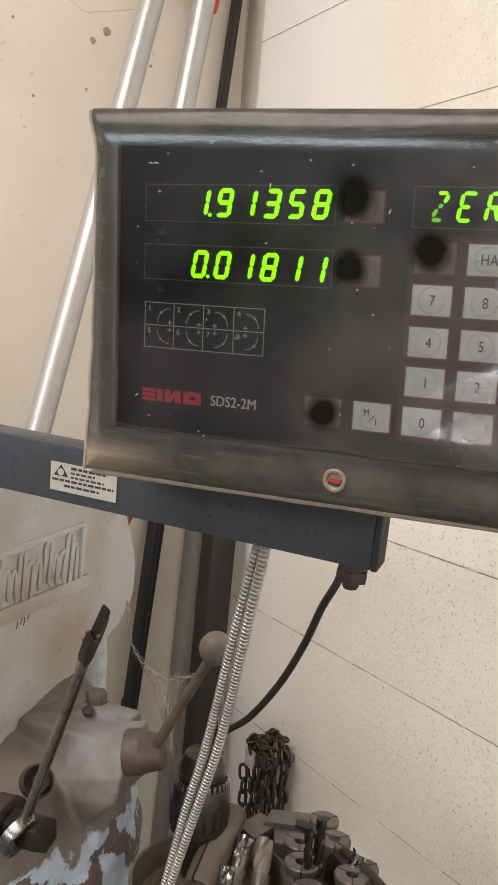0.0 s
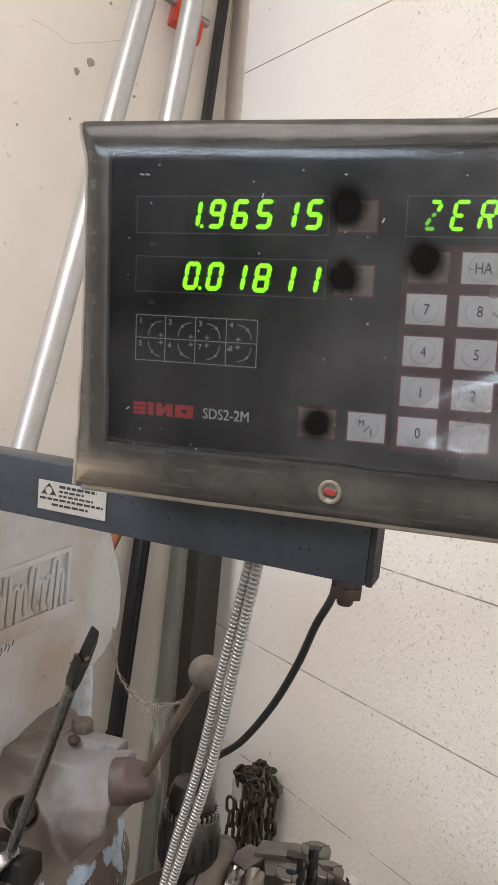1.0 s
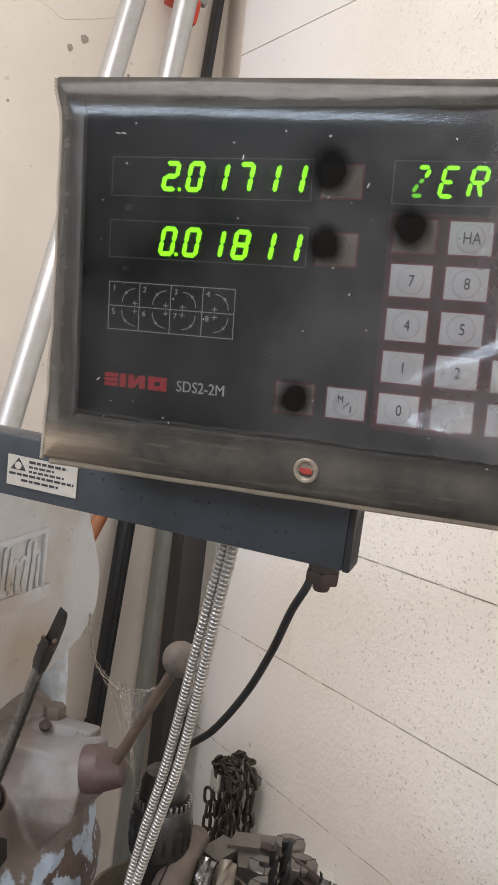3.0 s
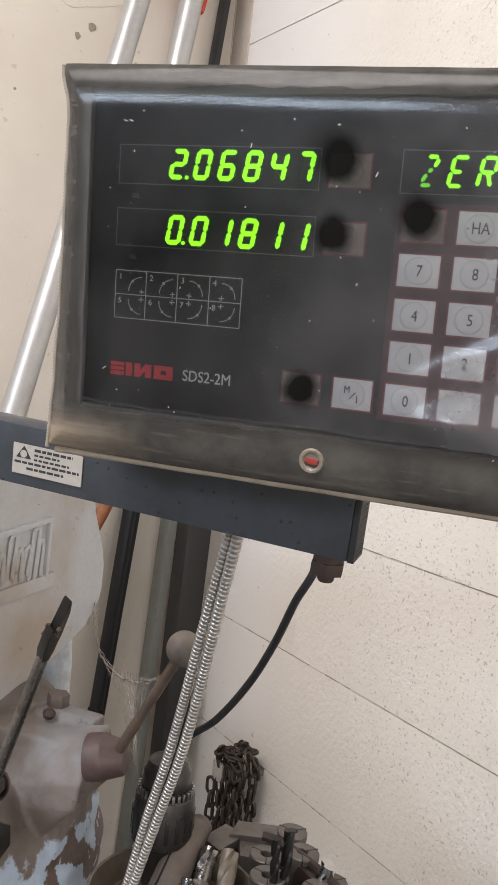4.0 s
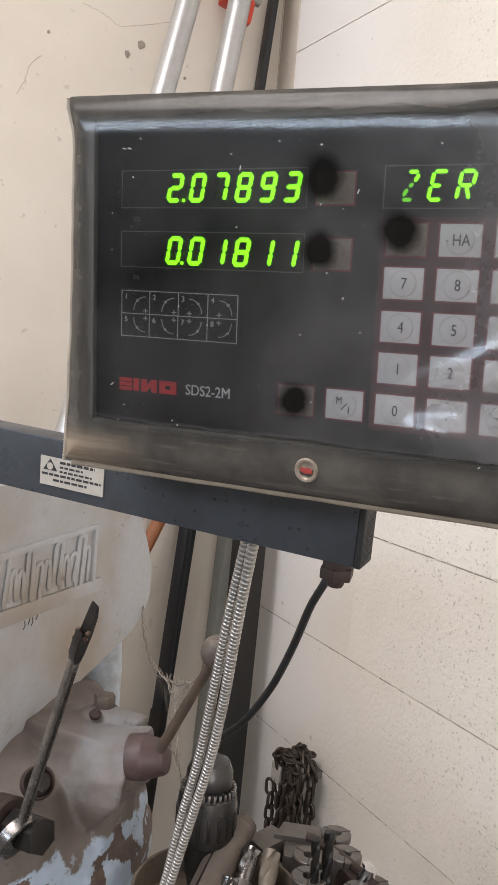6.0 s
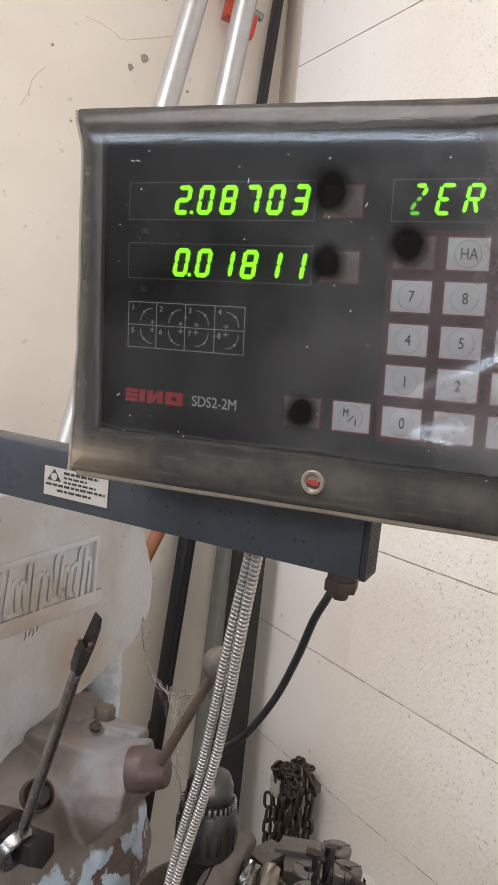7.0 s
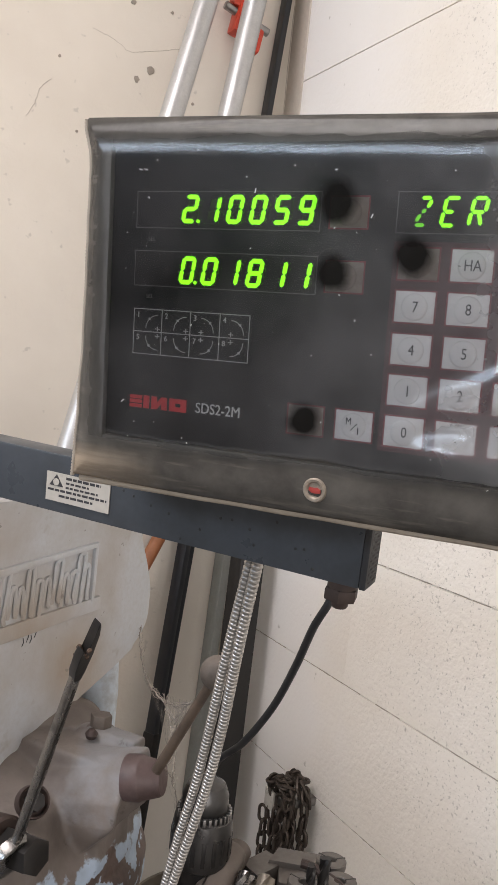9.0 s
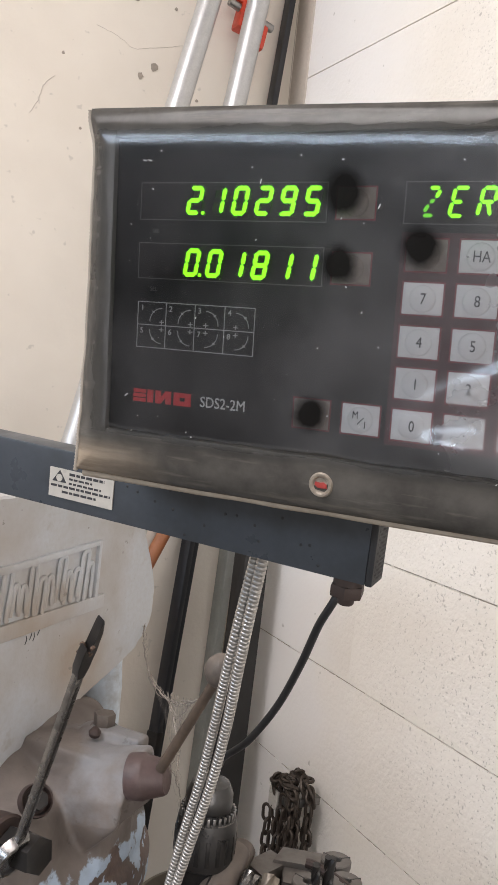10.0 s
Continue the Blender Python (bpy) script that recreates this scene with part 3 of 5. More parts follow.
for i in range(22):
    a = math.pi * (i % 11) / 10
    again(first_link, loop, pose(-0.062 + 0.03 * (i // 11) + rc.uniform(-0.005, 0.005), -0.014 + 0.026 * math.cos(a) + rc.uniform(-0.003, 0.003), 0.026 * math.sin(a), math.degrees(a) + rc.uniform(-25, 25), rc.uniform(-25, 25), 90 * (i % 2)))

# ---- milling machine; its space: x right, y away, z up ----
MILL = pose(0, 0, 0, 0, 0, -52.4)
SIDE = Matrix(((0, 0, 1, 0), (1, 0, 0, 0), (0, 1, 0, 0), (0, 0, 0, 1)))  # x, y, z of a side view to y, z, x
mill = thing("milling_machine", MILL, "old vertical milling machine with pale worn paint", "machine")
nose = smooth_path([(0.805, 1.181, 0), (0.846, 1.198, 0), (0.866, 1.226, 0), (0.857, 1.272, 0), (0.826, 1.332, 0), (0.808, 1.378, 0)], 3)
bm = prism([(0.54, 1.090), (0.621, 1.131)] + [(q.x, q.y) for q in nose] + [(0.54, 1.378)], -0.86, -0.574, 0.0055, seg=3)
bmesh.ops.transform(bm, matrix=SIDE, verts=bm.verts[:])
head = part("upper_casting", bm, "head", mill, "pale grey upper head casting")
FACE = SIDE @ Matrix.Translation((0, 0, -0.574))
bm = prism([(0.548, 1.246), (0.760, 1.252), (0.757, 1.266), (0.545, 1.262)], -0.002, 0.0035, 0.0018)
part("ridge", bm, "head", head, "raised ridge", FACE)
bm = prism([(0.548, 1.306), (0.742, 1.3185), (0.742, 1.3235), (0.548, 1.3135)], -0.002, 0.0042, 0.002)
prism([(0.740, 1.262), (0.7455, 1.262), (0.7455, 1.3235), (0.740, 1.3235)], -0.002, 0.0040, 0.002, bm)
part("plate_border", bm, "head", head, "raised nameplate border", FACE)
# raised script on the nameplate, as plain strokes
rs = random.Random(11)
v = 0.552
k = 0
while v < 0.733:
    tall = k % 3 == 1
    lo, hi = 1.268 + rs.uniform(-0.004, 0.003) - (0.010 if k % 5 == 3 else 0), 1.292 + (0.018 if tall else rs.uniform(0, 0.005)) + 0.03 * (v - 0.55)
    bend = rs.uniform(0.001, 0.007)
    pts = [(v, lo, 0.001), (v + 0.001, (lo + hi) / 2, 0.003), (v + 0.002, hi - 0.004, 0.003), (v + bend + 0.003, hi, 0.002), (v + bend + 0.0065, hi - 0.006, 0.002), (v + 0.0085, lo + 0.006, 0.003), (v + 0.011, lo + 0.001, 0.001)]
    part("raised_stroke", tube(smooth_path(pts, 4), 0.0027, 8), "head", head, matrix=FACE @ Matrix.Diagonal((1, 1, 0.55, 1)))
    v += rs.uniform(0.0105, 0.0150)
    k += 1
for k, (y, z) in enumerate(((0.640, 1.238), (0.646, 1.241), (0.651, 1.239), (0.657, 1.243))):
    part("paint_chip", tube([Vector((y, z, 0.0)), Vector((y + 0.002, z + 0.004, 0.0002)), Vector((y + 0.001 + 0.002 * (k % 2), z + 0.008, 0.0))], 0.0005, 5), "ink", head, "dark scratch in the enamel", matrix=FACE)

# lower gearbox housing, as a stack of rounded outlines
def rounded(cu, cv, hu, hv, power, n=72):
    pts = []
    for i in range(n):
        a = 2 * math.pi * i / n
        c, s = math.cos(a), math.sin(a)
        pts.append((cu + hu * math.copysign(abs(c) ** (2 / power), c), cv + hv * math.copysign(abs(s) ** (2 / power), s)))
    return pts


def stack(rows, n=72):
    bm = bmesh.new()
    rings = [[bm.verts.new((x, y, z)) for x, y in rounded(cu, cv, hu, hv, p, n)] for z, cu, cv, hu, hv, p in rows]
    for a, b in zip(rings, rings[1:]):
        for i in range(n):
            bm.faces.new((a[i], a[(i + 1) % n], b[(i + 1) % n], b[i]))
    bm.faces.new(rings[0][::-1])
    bm.faces.new(rings[-1])
    return bm


def table(rows, v):
    """Straight lines through the rows of value and result."""
    for (v0, r0), (v1, r1) in zip(rows, rows[1:]):
        if v <= v1:
            k = min(max((v - v0) / (v1 - v0), 0), 1)
            return r0 + (r1 - r0) * k
    return rows[-1][1]


def ease(v, lo, hi):
    k = min(max((v - lo) / (hi - lo), 0), 1)
    return k * k * (3 - 2 * k)


BOX_X, BOX_Y = -0.625, 0.668
SKIRT = ((0.60, 0.142), (0.985, 0.145), (0.991, 0.151), (0.996, 0.153), (1.022, 0.153), (1.028, 0.151), (1.033, 0.146), (1.06, 0.1445), (1.09, 0.142), (1.106, 0.138), (1.118, 0.131), (1.126, 0.121), (1.133, 0.108), (1.139, 0.092),
         (1.145, 0.074), (1.151, 0.060), (1.158, 0.050), (1.18, 0.044), (1.24, 0.042))


def housing_radius(a, z):
    """How far the flared skirt reaches from its axis."""
    c, s = math.cos(a), math.sin(a)
    power = 2.6 + 0.9 * ease(z, 1.03, 1.10)
    skirt = table(SKIRT, z) * (abs(c) ** power + abs(s) ** power) ** (-1 / power)
    turn = (math.degrees(a) + 180) % 360 - 180
    skirt *= 1 - 0.24 * ease(z, 1.04, 1.115) * ease(turn, 8, 38) * (1 - ease(turn, 95, 140)) * (1 - ease(z, 1.126, 1.142))
    skirt *= 1 - 0.15 * math.exp(-((turn + 14) / 15) ** 2) * ease(z, 1.04, 1.10)
    return skirt + 0.016 * math.exp(-((turn - 54) / 16) ** 2) * ease(z, 1.132, 1.148) * (1 - ease(z, 1.153, 1.166))


heights = [0.90, 0.95, 0.98] + [0.985 + 0.003 * i for i in range(40)] + [1.105 + 0.002 * i for i in range(28)] + [1.17, 1.19]
bm = bmesh.new()
rings = []
STEPS = 120
for z in heights:
    rings.append([])
    for i in range(STEPS):
        a = 2 * math.pi * i / STEPS
        r = housing_radius(a, z) + 0.0012 * noise.noise((math.cos(a) * 4, math.sin(a) * 4, z * 26))
        x, y = BOX_X + r * math.cos(a), BOX_Y + r * math.sin(a)
        # under the head the skirt follows the sloping seam
        rings[-1].append(bm.verts.new((x, y, z + 0.27 * (y - 0.70) * ease(z, 1.09, 1.15) * (1 - ease(r, 0.10, 0.17)))))
for a, b in zip(rings, rings[1:]):
    for i in range(STEPS):
        bm.faces.new((a[i], a[(i + 1) % STEPS], b[(i + 1) % STEPS], b[i]))
bm.faces.new(rings[0][::-1])
bm.faces.new(rings[-1])
# the squarish ear that carries the lever, the pad under the bolt and a lug behind
ear = prism([(0.640, 1.070), (0.676, 1.070), (0.685, 1.110), (0.686, 1.152), (0.680, 1.165), (0.660, 1.163), (0.644, 1.152), (0.632, 1.128), (0.632, 1.105)], -0.560, -0.451, 0.003)
bmesh.ops.transform(ear, matrix=SIDE, verts=ear.verts[:])
for q in ear.verts:
    q.co.z -= 0.030 * ease(-q.co.x, 0.50, 0.56)
    q.co.x -= 0.040 * (1 - ease(q.co.z, 1.06, 1.112))
bmesh.ops.recalc_face_normals(ear, faces=ear.faces[:])
bmesh.ops.recalc_face_normals(bm, faces=bm.faces[:])
merge(bm, ear)
merge(bm, stack([(1.080, -0.521, 0.703, 0.024, 0.017, 2.4), (1.1535, -0.521, 0.703, 0.023, 0.016, 2.4), (1.1555, -0.521, 0.703, 0.021, 0.014, 2.4)], 40))
merge(bm, box(-0.530, -0.474, 0.690, 0.712, 1.09, 1.1580, 0.002))
merge(bm, box(-0.575, -0.478, 0.650, 0.704, 1.04, 1.1500, 0.004))
gearbox = part("gearbox_housing", bm, "casting", mill, "chipped grey and blue gearbox housing", smooth=75)
union = gearbox.modifiers.new("cast_in_one", "REMESH")
union.mode, union.voxel_size, union.use_smooth_shade = "VOXEL", 0.0021, True
soften = gearbox.modifiers.new("cast_fillets", "SMOOTH")
soften.factor, soften.iterations = 0.5, 14
part("gearbox_base", stack([(0.62, BOX_X, BOX_Y, 0.140, 0.140, 2.6), (0.90, BOX_X, BOX_Y, 0.143, 0.143, 2.6)]), "casting", mill, "lower length of the gearbox housing")
part("neck", lathe([(0.0275, 1.02), (0.0265, 1.150), (0.0245, 1.175), (0.0240, 1.23)], 32, None, Matrix.Translation((-0.600, 0.806, 0))), "neck", mill, "pale blue painted neck")
part("column", box(-1.15, -0.84, 0.56, 0.86, 0.0, 1.30, 0.04), "casting", mill, "main column")


def hexagon(r):
    return [(r * math.cos(math.pi / 3 * i), r * math.sin(math.pi / 3 * i)) for i in range(6)]


bm = prism(hexagon(0.0105), 0, 0.014, 0.0012)
merge(bm, lathe([(0.0135, -0.002), (0.0135, 0.0008), (0.0, 0.0008)], 24))
part("hex_bolt", bm, "dusty", mill, "dusty dark hex bolt on the flange", pose(-0.521, 0.703, 1.1555, 0, 0, 20))
part("grease_nipple", lathe([(0.005, 0), (0.006, 0.004), (0.003, 0.008), (0.0, 0.009)], 16), "rust", mill, "", pose(-0.517, 0.682, 1.1550, 12, 10, 0))
bm = prism(hexagon(0.0155), 0.0, 0.034, 0.0015)
big_bolt = part("large_bolt", bm, "blacksteel", mill, "large dark hex bolt", pose(-0.506, 0.558, 1.108, 0, 84, -8))
part("bolt_seat", lathe([(0.0, -0.006), (0.0125, -0.006), (0.0140, 0.001), (0.0155, 0.002), (0.0165, -0.001), (0.0165, -0.012)], 28), "rust", mill, "rusty sunk bolt seat", pose(-0.502, 0.583, 1.136, 0, 62, -38) @ Matrix.Diagonal((0.85, 0.85, 0.85, 1)))
part("sunk_bolt", prism(hexagon(0.0095), -0.006, 0.010, 0.0012), "blacksteel", mill, "dark hex bolt in its seat", pose(-0.502, 0.583, 1.136, 0, 62, -38) @ Matrix.Diagonal((0.85, 0.85, 0.85, 1)))
bm = lathe([(0.0, -0.02), (0.0215, -0.02), (0.0225, -0.002), (0.0205, 0.0), (0.0, 0.0)], 36)
part("bolt_boss", bm, "rust", mill, "cast seat of the large bolt", pose(-0.508, 0.558, 1.108, 0, 84, -8))

# feed lever
hub = part("lever_hub", lathe([(0.0, -0.008), (0.0195, -0.008), (0.0202, -0.006), (0.0202, 0.0060), (0.0196, 0.0075), (0.0188, 0.0085), (0.0152, 0.0235), (0.0138, 0.0260), (0.0, 0.0268)], 36), "hubpaint", mill, "dusty maroon lever hub", pose(-0.450, 0.655, 1.145, 0, 82, 14))
a, b = Vector((-0.428, 0.652, 1.158)), Vector((-0.377, 0.638, 1.254))
part("lever_rod", rod(a, b, 0.0047, 0.0043), "lever", mill, "brown lever rod")
part("lever_knob", lathe([(0.0, -0.0145)] + [(0.0145 * math.sin(t), -0.0145 * math.cos(t)) for t in (math.pi * i / 14 for i in range(1, 14))] + [(0.0, 0.0145)], 32), "knob", mill, "dusty ball knob",
     Matrix.Translation(b + Vector((0.004, 0, 0.008))))

# spanner hung on the big bolt
wrench = thing("spanner", MILL @ Matrix.Translation((-0.494, 0.549, 1.108)), "oily steel spanner resting on a large bolt", "wrench")
low, tip = Vector((0, 0, 0)), Vector((-0.393 + 0.494, 0.482 - 0.549, 1.331 - 1.108))
L = (tip - low).length
wz = (tip - low).normalized()
wy = (Vector((1, -0.25, 0)) - wz * wz.dot(Vector((1, -0.25, 0)))).normalized()
wx = wy.cross(wz)
WR = Matrix(((wx.x, wy.x, wz.x, 0), (wx.y, wy.y, wz.y, 0), (wx.z, wy.z, wz.z, 0), (0, 0, 0, 1)))
bm = lathe([(0.0166, -0.0046), (0.0180, -0.0055), (0.0198, -0.0046), (0.0204, 0.0), (0.0198, 0.0046), (0.0180, 0.0055), (0.0166, 0.0046), (0.0160, 0.0), (0.0166, -0.0046)], 40, None, Matrix.Rotation(radians(90), 4, "X"))
part("ring_end", bm, "toolsteel", wrench, "worn bright ring end", WR)
bm = prism([(-0.0036, 0.018), (0.0036, 0.018), (0.0031, L * 0.45), (0.0034, L - 0.048), (-0.0034, L - 0.048), (-0.0031, L * 0.45)], -0.0030, 0.0030, 0.0013)
bmesh.ops.transform(bm, matrix=Matrix.Rotation(radians(90), 4, "X"), verts=bm.verts[:])
part("shank", bm, "toolsteel", wrench, "oily steel shank", WR)
part("rib", box(-0.0013, 0.0013, -0.0033, 0.0033, 0.034, L - 0.060, 0.0008), "blacksteel", wrench, "black strip along the middle of the shank", WR)
bm = prism([(-0.0040, L - 0.052), (0.0040, L - 0.052), (0.0070, L - 0.043), (0.0082, L - 0.028), (0.0080, L - 0.010), (0.0066, L - 0.002), (0.0046, L + 0.001), (0.0030, L - 0.002), (0.0022, L - 0.012), (0.0012, L - 0.026), (-0.0016, L - 0.031), (-0.0042, L - 0.024), (-0.0062, L - 0.021), (-0.0078, L - 0.028), (-0.0078, L - 0.042)], -0.0046, 0.0046, 0.0015, seg=3)
bmesh.ops.transform(bm, matrix=Matrix.Rotation(radians(90), 4, "X") @ Matrix.Diagonal((-0.68, 1, 0.8, 1)), verts=bm.verts[:])
bmesh.ops.reverse_faces(bm, faces=bm.faces[:])
jaw = part("open_jaw", bm, "blacksteel", wrench, "chipped dark open jaw", WR)
for k in range(7):
    q = Vector((rs.uniform(-0.0012, 0.0040), rs.uniform(-0.0046, 0.0046), L - 0.036 + 0.0024 * k))
    part("crust", lathe([(0.0, -0.0016), (0.0019, -0.0008), (0.0021, 0.0006), (0.0010, 0.0016), (0.0, 0.0018)], 7), "rustcrust", jaw, "rusty crust in the mouth", Matrix.Translation(q) @ pose(0, 0, 0, rs.uniform(0, 90), rs.uniform(0, 90), 0))

# ---- readout arm ----
DRO_O = Vector((0.1179, 0.5115, 1.5312))
DU, DW, DN = Vector((0.6101, -0.7923, 0.0)), Vector((-0.0828, -0.0638, 0.9945)), Vector((-0.7879, -0.6068, -0.1045))
DRO = Matrix(((DU.x, DW.x, DN.x, DRO_O.x), (DU.y, DW.y, DN.y, DRO_O.y), (DU.z, DW.z, DN.z, DRO_O.z), (0, 0, 0, 1)))
ARM = DRO @ pose(0.120, -0.1275, -0.05, 0, 0, -3.05)
arm = thing("support_arm", ARM, "blue-grey enamelled square steel tube arm", "arm")
part("tube", box(-0.95, 0.0, -0.0195, 0.0195, -0.020, 0.0, 0.0016), "armpaint", arm)
cap = part("end_cap", box(0.0, 0.0040, -0.0195, 0.0195, -0.020, 0.0006, 0.001), "capblack", arm, "black end cap with a cross-hatched face")
bm = bmesh.new()
for i in range(7):
    for j in range(13):
        box(0.0037, 0.00415, -0.0165 + 0.00254 * j, -0.0150 + 0.00254 * j, -0.0180 + 0.00236 * i, -0.0167 + 0.00236 * i, 0, bm)
part("hatching", bm, "capblack", cap)
part("bracket", box(-0.09, -0.02, 0.015, 0.055, -0.018, -0.004, 0.002), "armpaint", arm, "mounting bracket")
bm = lathe([(0.0, 0.0005), (0.0085, 0.0005), (0.0085, -0.0042), (0.0, -0.0042)], 28)
part("washer", bm, "rust", arm, "", pose(-0.0125, -0.0196, -0.010, -90, 0, 0))
nut = part("nut", prism(hexagon(0.0102), 0.0040, 0.0116, 0.0014), "rust", arm, "brown hex nut", pose(-0.0125, -0.0196, -0.010, 90, 0, 0) @ Matrix.Rotation(0.35, 4, "Z"))
part("bolt_end", lathe([(0.0, 0.011), (0.0049, 0.011), (0.0049, 0.0150), (0.0041, 0.0164), (0.0, 0.0164)], 24), "rust", arm, "", pose(-0.0125, -0.0196, -0.010, 90, 0, 0))
sticker = part("sticker", box(-0.217, -0.1675, -0.0118, 0.0072, 0.0002, 0.0009), "sticker", arm, "pale metal supplier sticker")
bm = prism([(-0.2145, -0.0015), (-0.2035, -0.0015), (-0.209, 0.0062)], 0.0009, 0.0012)
part("triangle", bm, "ink", sticker, "black triangle mark")
part("disc", lathe([(0.0, 0.0012), (0.0024, 0.0012), (0.0024, 0.0014), (0.0, 0.0014)], 20, None, Matrix.Translation((-0.209, 0.0012, 0))), "sticker", sticker)
for x0, x1, y, h in ((-0.2015, -0.1745, 0.0038, 0.0017), (-0.2015, -0.1835, 0.0009, 0.0013), (-0.2015, -0.1765, -0.0020, 0.0013), (-0.2155, -0.1695, -0.0050, 0.0015), (-0.2065, -0.1800, -0.0084, 0.0015)):
    x = x0
    while x < x1:
        wdt = rs.uniform(0.0022, 0.0048)
        part("text_bar", box(x, min(x + wdt, x1), y, y + h, 0.0009, 0.00105), "ink", sticker)
        x += wdt + 0.0009
rsp = random.Random(3)
for i in range(16):
    x, y = rsp.uniform(-0.16, -0.01), rsp.uniform(-0.017, 0.010)
    part("paint_pit", lathe([(0.0, 0.0004), (rsp.uniform(0.0004, 0.0009), 0.0003), (0.0010, 0.0)], 8), "capblack", arm, matrix=pose(x, y, 0.00005))


def conduit(points, r, label):
    path = smooth_path(points, 60)
    ob = thing("metal_conduit", Matrix.Translation(path[0]), label, "conduit", "conduits under the arm")
    base = path[0].copy()
    length = sum((b - a).length for a, b in zip(path, path[1:]))
    n = int(length / 0.00042)
    pts, acc, i = [], 0.0, 0
    step = length / n
    d = 0.0
    for a, b in zip(path, path[1:]):
        seg = (b - a).length
        while d <= seg:
            pts.append(a + (b - a) * (d / seg) - base)
            d += step
        d -= seg
    wave = (0.77, 0.93, 0.985, 1.0, 1.0, 1.0, 0.985, 0.90)
    part("spiral_jacket", tube(pts, lambda k: r * wave[k % 8], 18), "conduit", ob, smooth=70)
    part("end_fitting", rod(pts[0] - (pts[12] - pts[0]).normalized() * 0.004, pts[12], r * 1.12), "steel", ob, "plain steel end fitting")
    return ob


conduit([(0.222, 0.530, 1.424), (0.219, 0.532, 1.391), (0.2225, 0.548, 1.347), (0.228, 0.565, 1.308), (0.236, 0.588, 1.259), (0.2405, 0.610, 1.208), (0.2405, 0.632, 1.154), (0.238, 0.651, 1.099), (0.235, 0.665, 1.052), (0.231, 0.68, 0.99)], 0.0038, "shiny ribbed steel conduit hanging from the arm")
conduit([(0.221, 0.538, 1.424), (0.218, 0.540, 1.390), (0.2205, 0.557, 1.345), (0.2245, 0.574, 1.306), (0.231, 0.597, 1.256), (0.2355, 0.619, 1.205), (0.2365, 0.641, 1.151), (0.236, 0.658, 1.096), (0.234, 0.672, 1.048), (0.230, 0.688, 0.985)], 0.0036, "ribbed steel conduit lying close beside another")
cable = thing("cable", Matrix.Translation((0.255, 0.499, 1.40)), "black rubber cable drooping from the arm", "cable")
base = Vector((0.255, 0.499, 1.40))
pts = [Vector(p) - base for p in ((0.262, 0.512, 1.405), (0.2555, 0.500, 1.378), (0.249, 0.508, 1.353), (0.249, 0.5235, 1.323), (0.2545, 0.555, 1.284), (0.2545, 0.589, 1.246), (0.2575, 0.625, 1.219), (0.263, 0.645, 1.201), (0.263, 0.667, 1.167), (0.263, 0.692, 1.111), (0.259, 0.705, 1.062), (0.25, 0.715, 1.0))]
part("jacket", tube(smooth_path(pts, 10), 0.0026, 14), "cable", cable)

# ---- digital readout; its space: x right, y up, z out of the panel ----
dro = thing("digital_readout", DRO, "black digital readout with green digits under a clear dust cover", "display")
part("housing", box(-0.030, 0.268, -0.082, 0.094, -0.048, -0.0015, 0.006, seg=3), "housing", dro, "grey plastic housing")
bez = bmesh.new()
for x0, x1, y0, y1 in ((-0.029, -0.0185, -0.081, 0.093), (0.257, 0.267, -0.081, 0.093), (-0.0185, 0.257, 0.083, 0.093), (-0.0185, 0.257, -0.081, -0.0695)):
    box(x0, x1, y0, y1, -0.0016, 0.0035, 0.0012, bez)
part("bezel", bez, "housing", dro, "raised grey bezel")
panel = part("front_panel", box(-0.0185, 0.257, -0.0695, 0.083, -0.0030, 0.0), "panel", dro, "black membrane front panel", smooth=0)


def frame_line(x0, x1, y0, y1, z, wide, material, parent, name="outline"):
    bm = bmesh.new()
    for a, b, c, d in ((x0, x1, y0, y0 + wide), (x0, x1, y1 - wide, y1), (x0, x0 + wide, y0 + wide, y1 - wide), (x1 - wide, x1, y0 + wide, y1 - wide)):
        box(a, b, c, d, z - 0.0001, z + 0.00012, 0, bm)
    return part(name, bm, material, parent, smooth=0)


def display(x0, x1, y0, y1):
    w = part("display_window", box(x0, x1, y0, y1, -0.0002, 0.0003), "window", dro, "smoked display window", smooth=0)
    frame_line(x0 - 0.0004, x1 + 0.0004, y0 - 0.0004, y1 + 0.0004, 0.0003, 0.0004, "faint", w)
    return w


row_x = display(-0.003, 0.100, 0.0425, 0.0605)
row_y = display(-0.003, 0.100, 0.0125, 0.0302)
row_text = display(0.138, 0.245, 0.0425, 0.0605)
for x, y in ((0.0065, 0.0365), (0.0065, 0.0068)):
    letters("SEL", 0.0022, (x, y, 0.0002), "faint", panel)

# seven-segment digits: bars with one lit face that turn over
SLANT, SEG_W, SEG_H, PITCH, FIRST = math.tan(radians(10.0)), 0.0062, 0.0120, 0.01275, 0.0256
SHAPES = {"0": "abcdef", "1": "bc", "2": "abged", "3": "abgcd", "4": "fgbc", "5": "afgcd", "6": "afgecd", "7": "abc", "8": "abcdefg", "9": "abcdfg"}


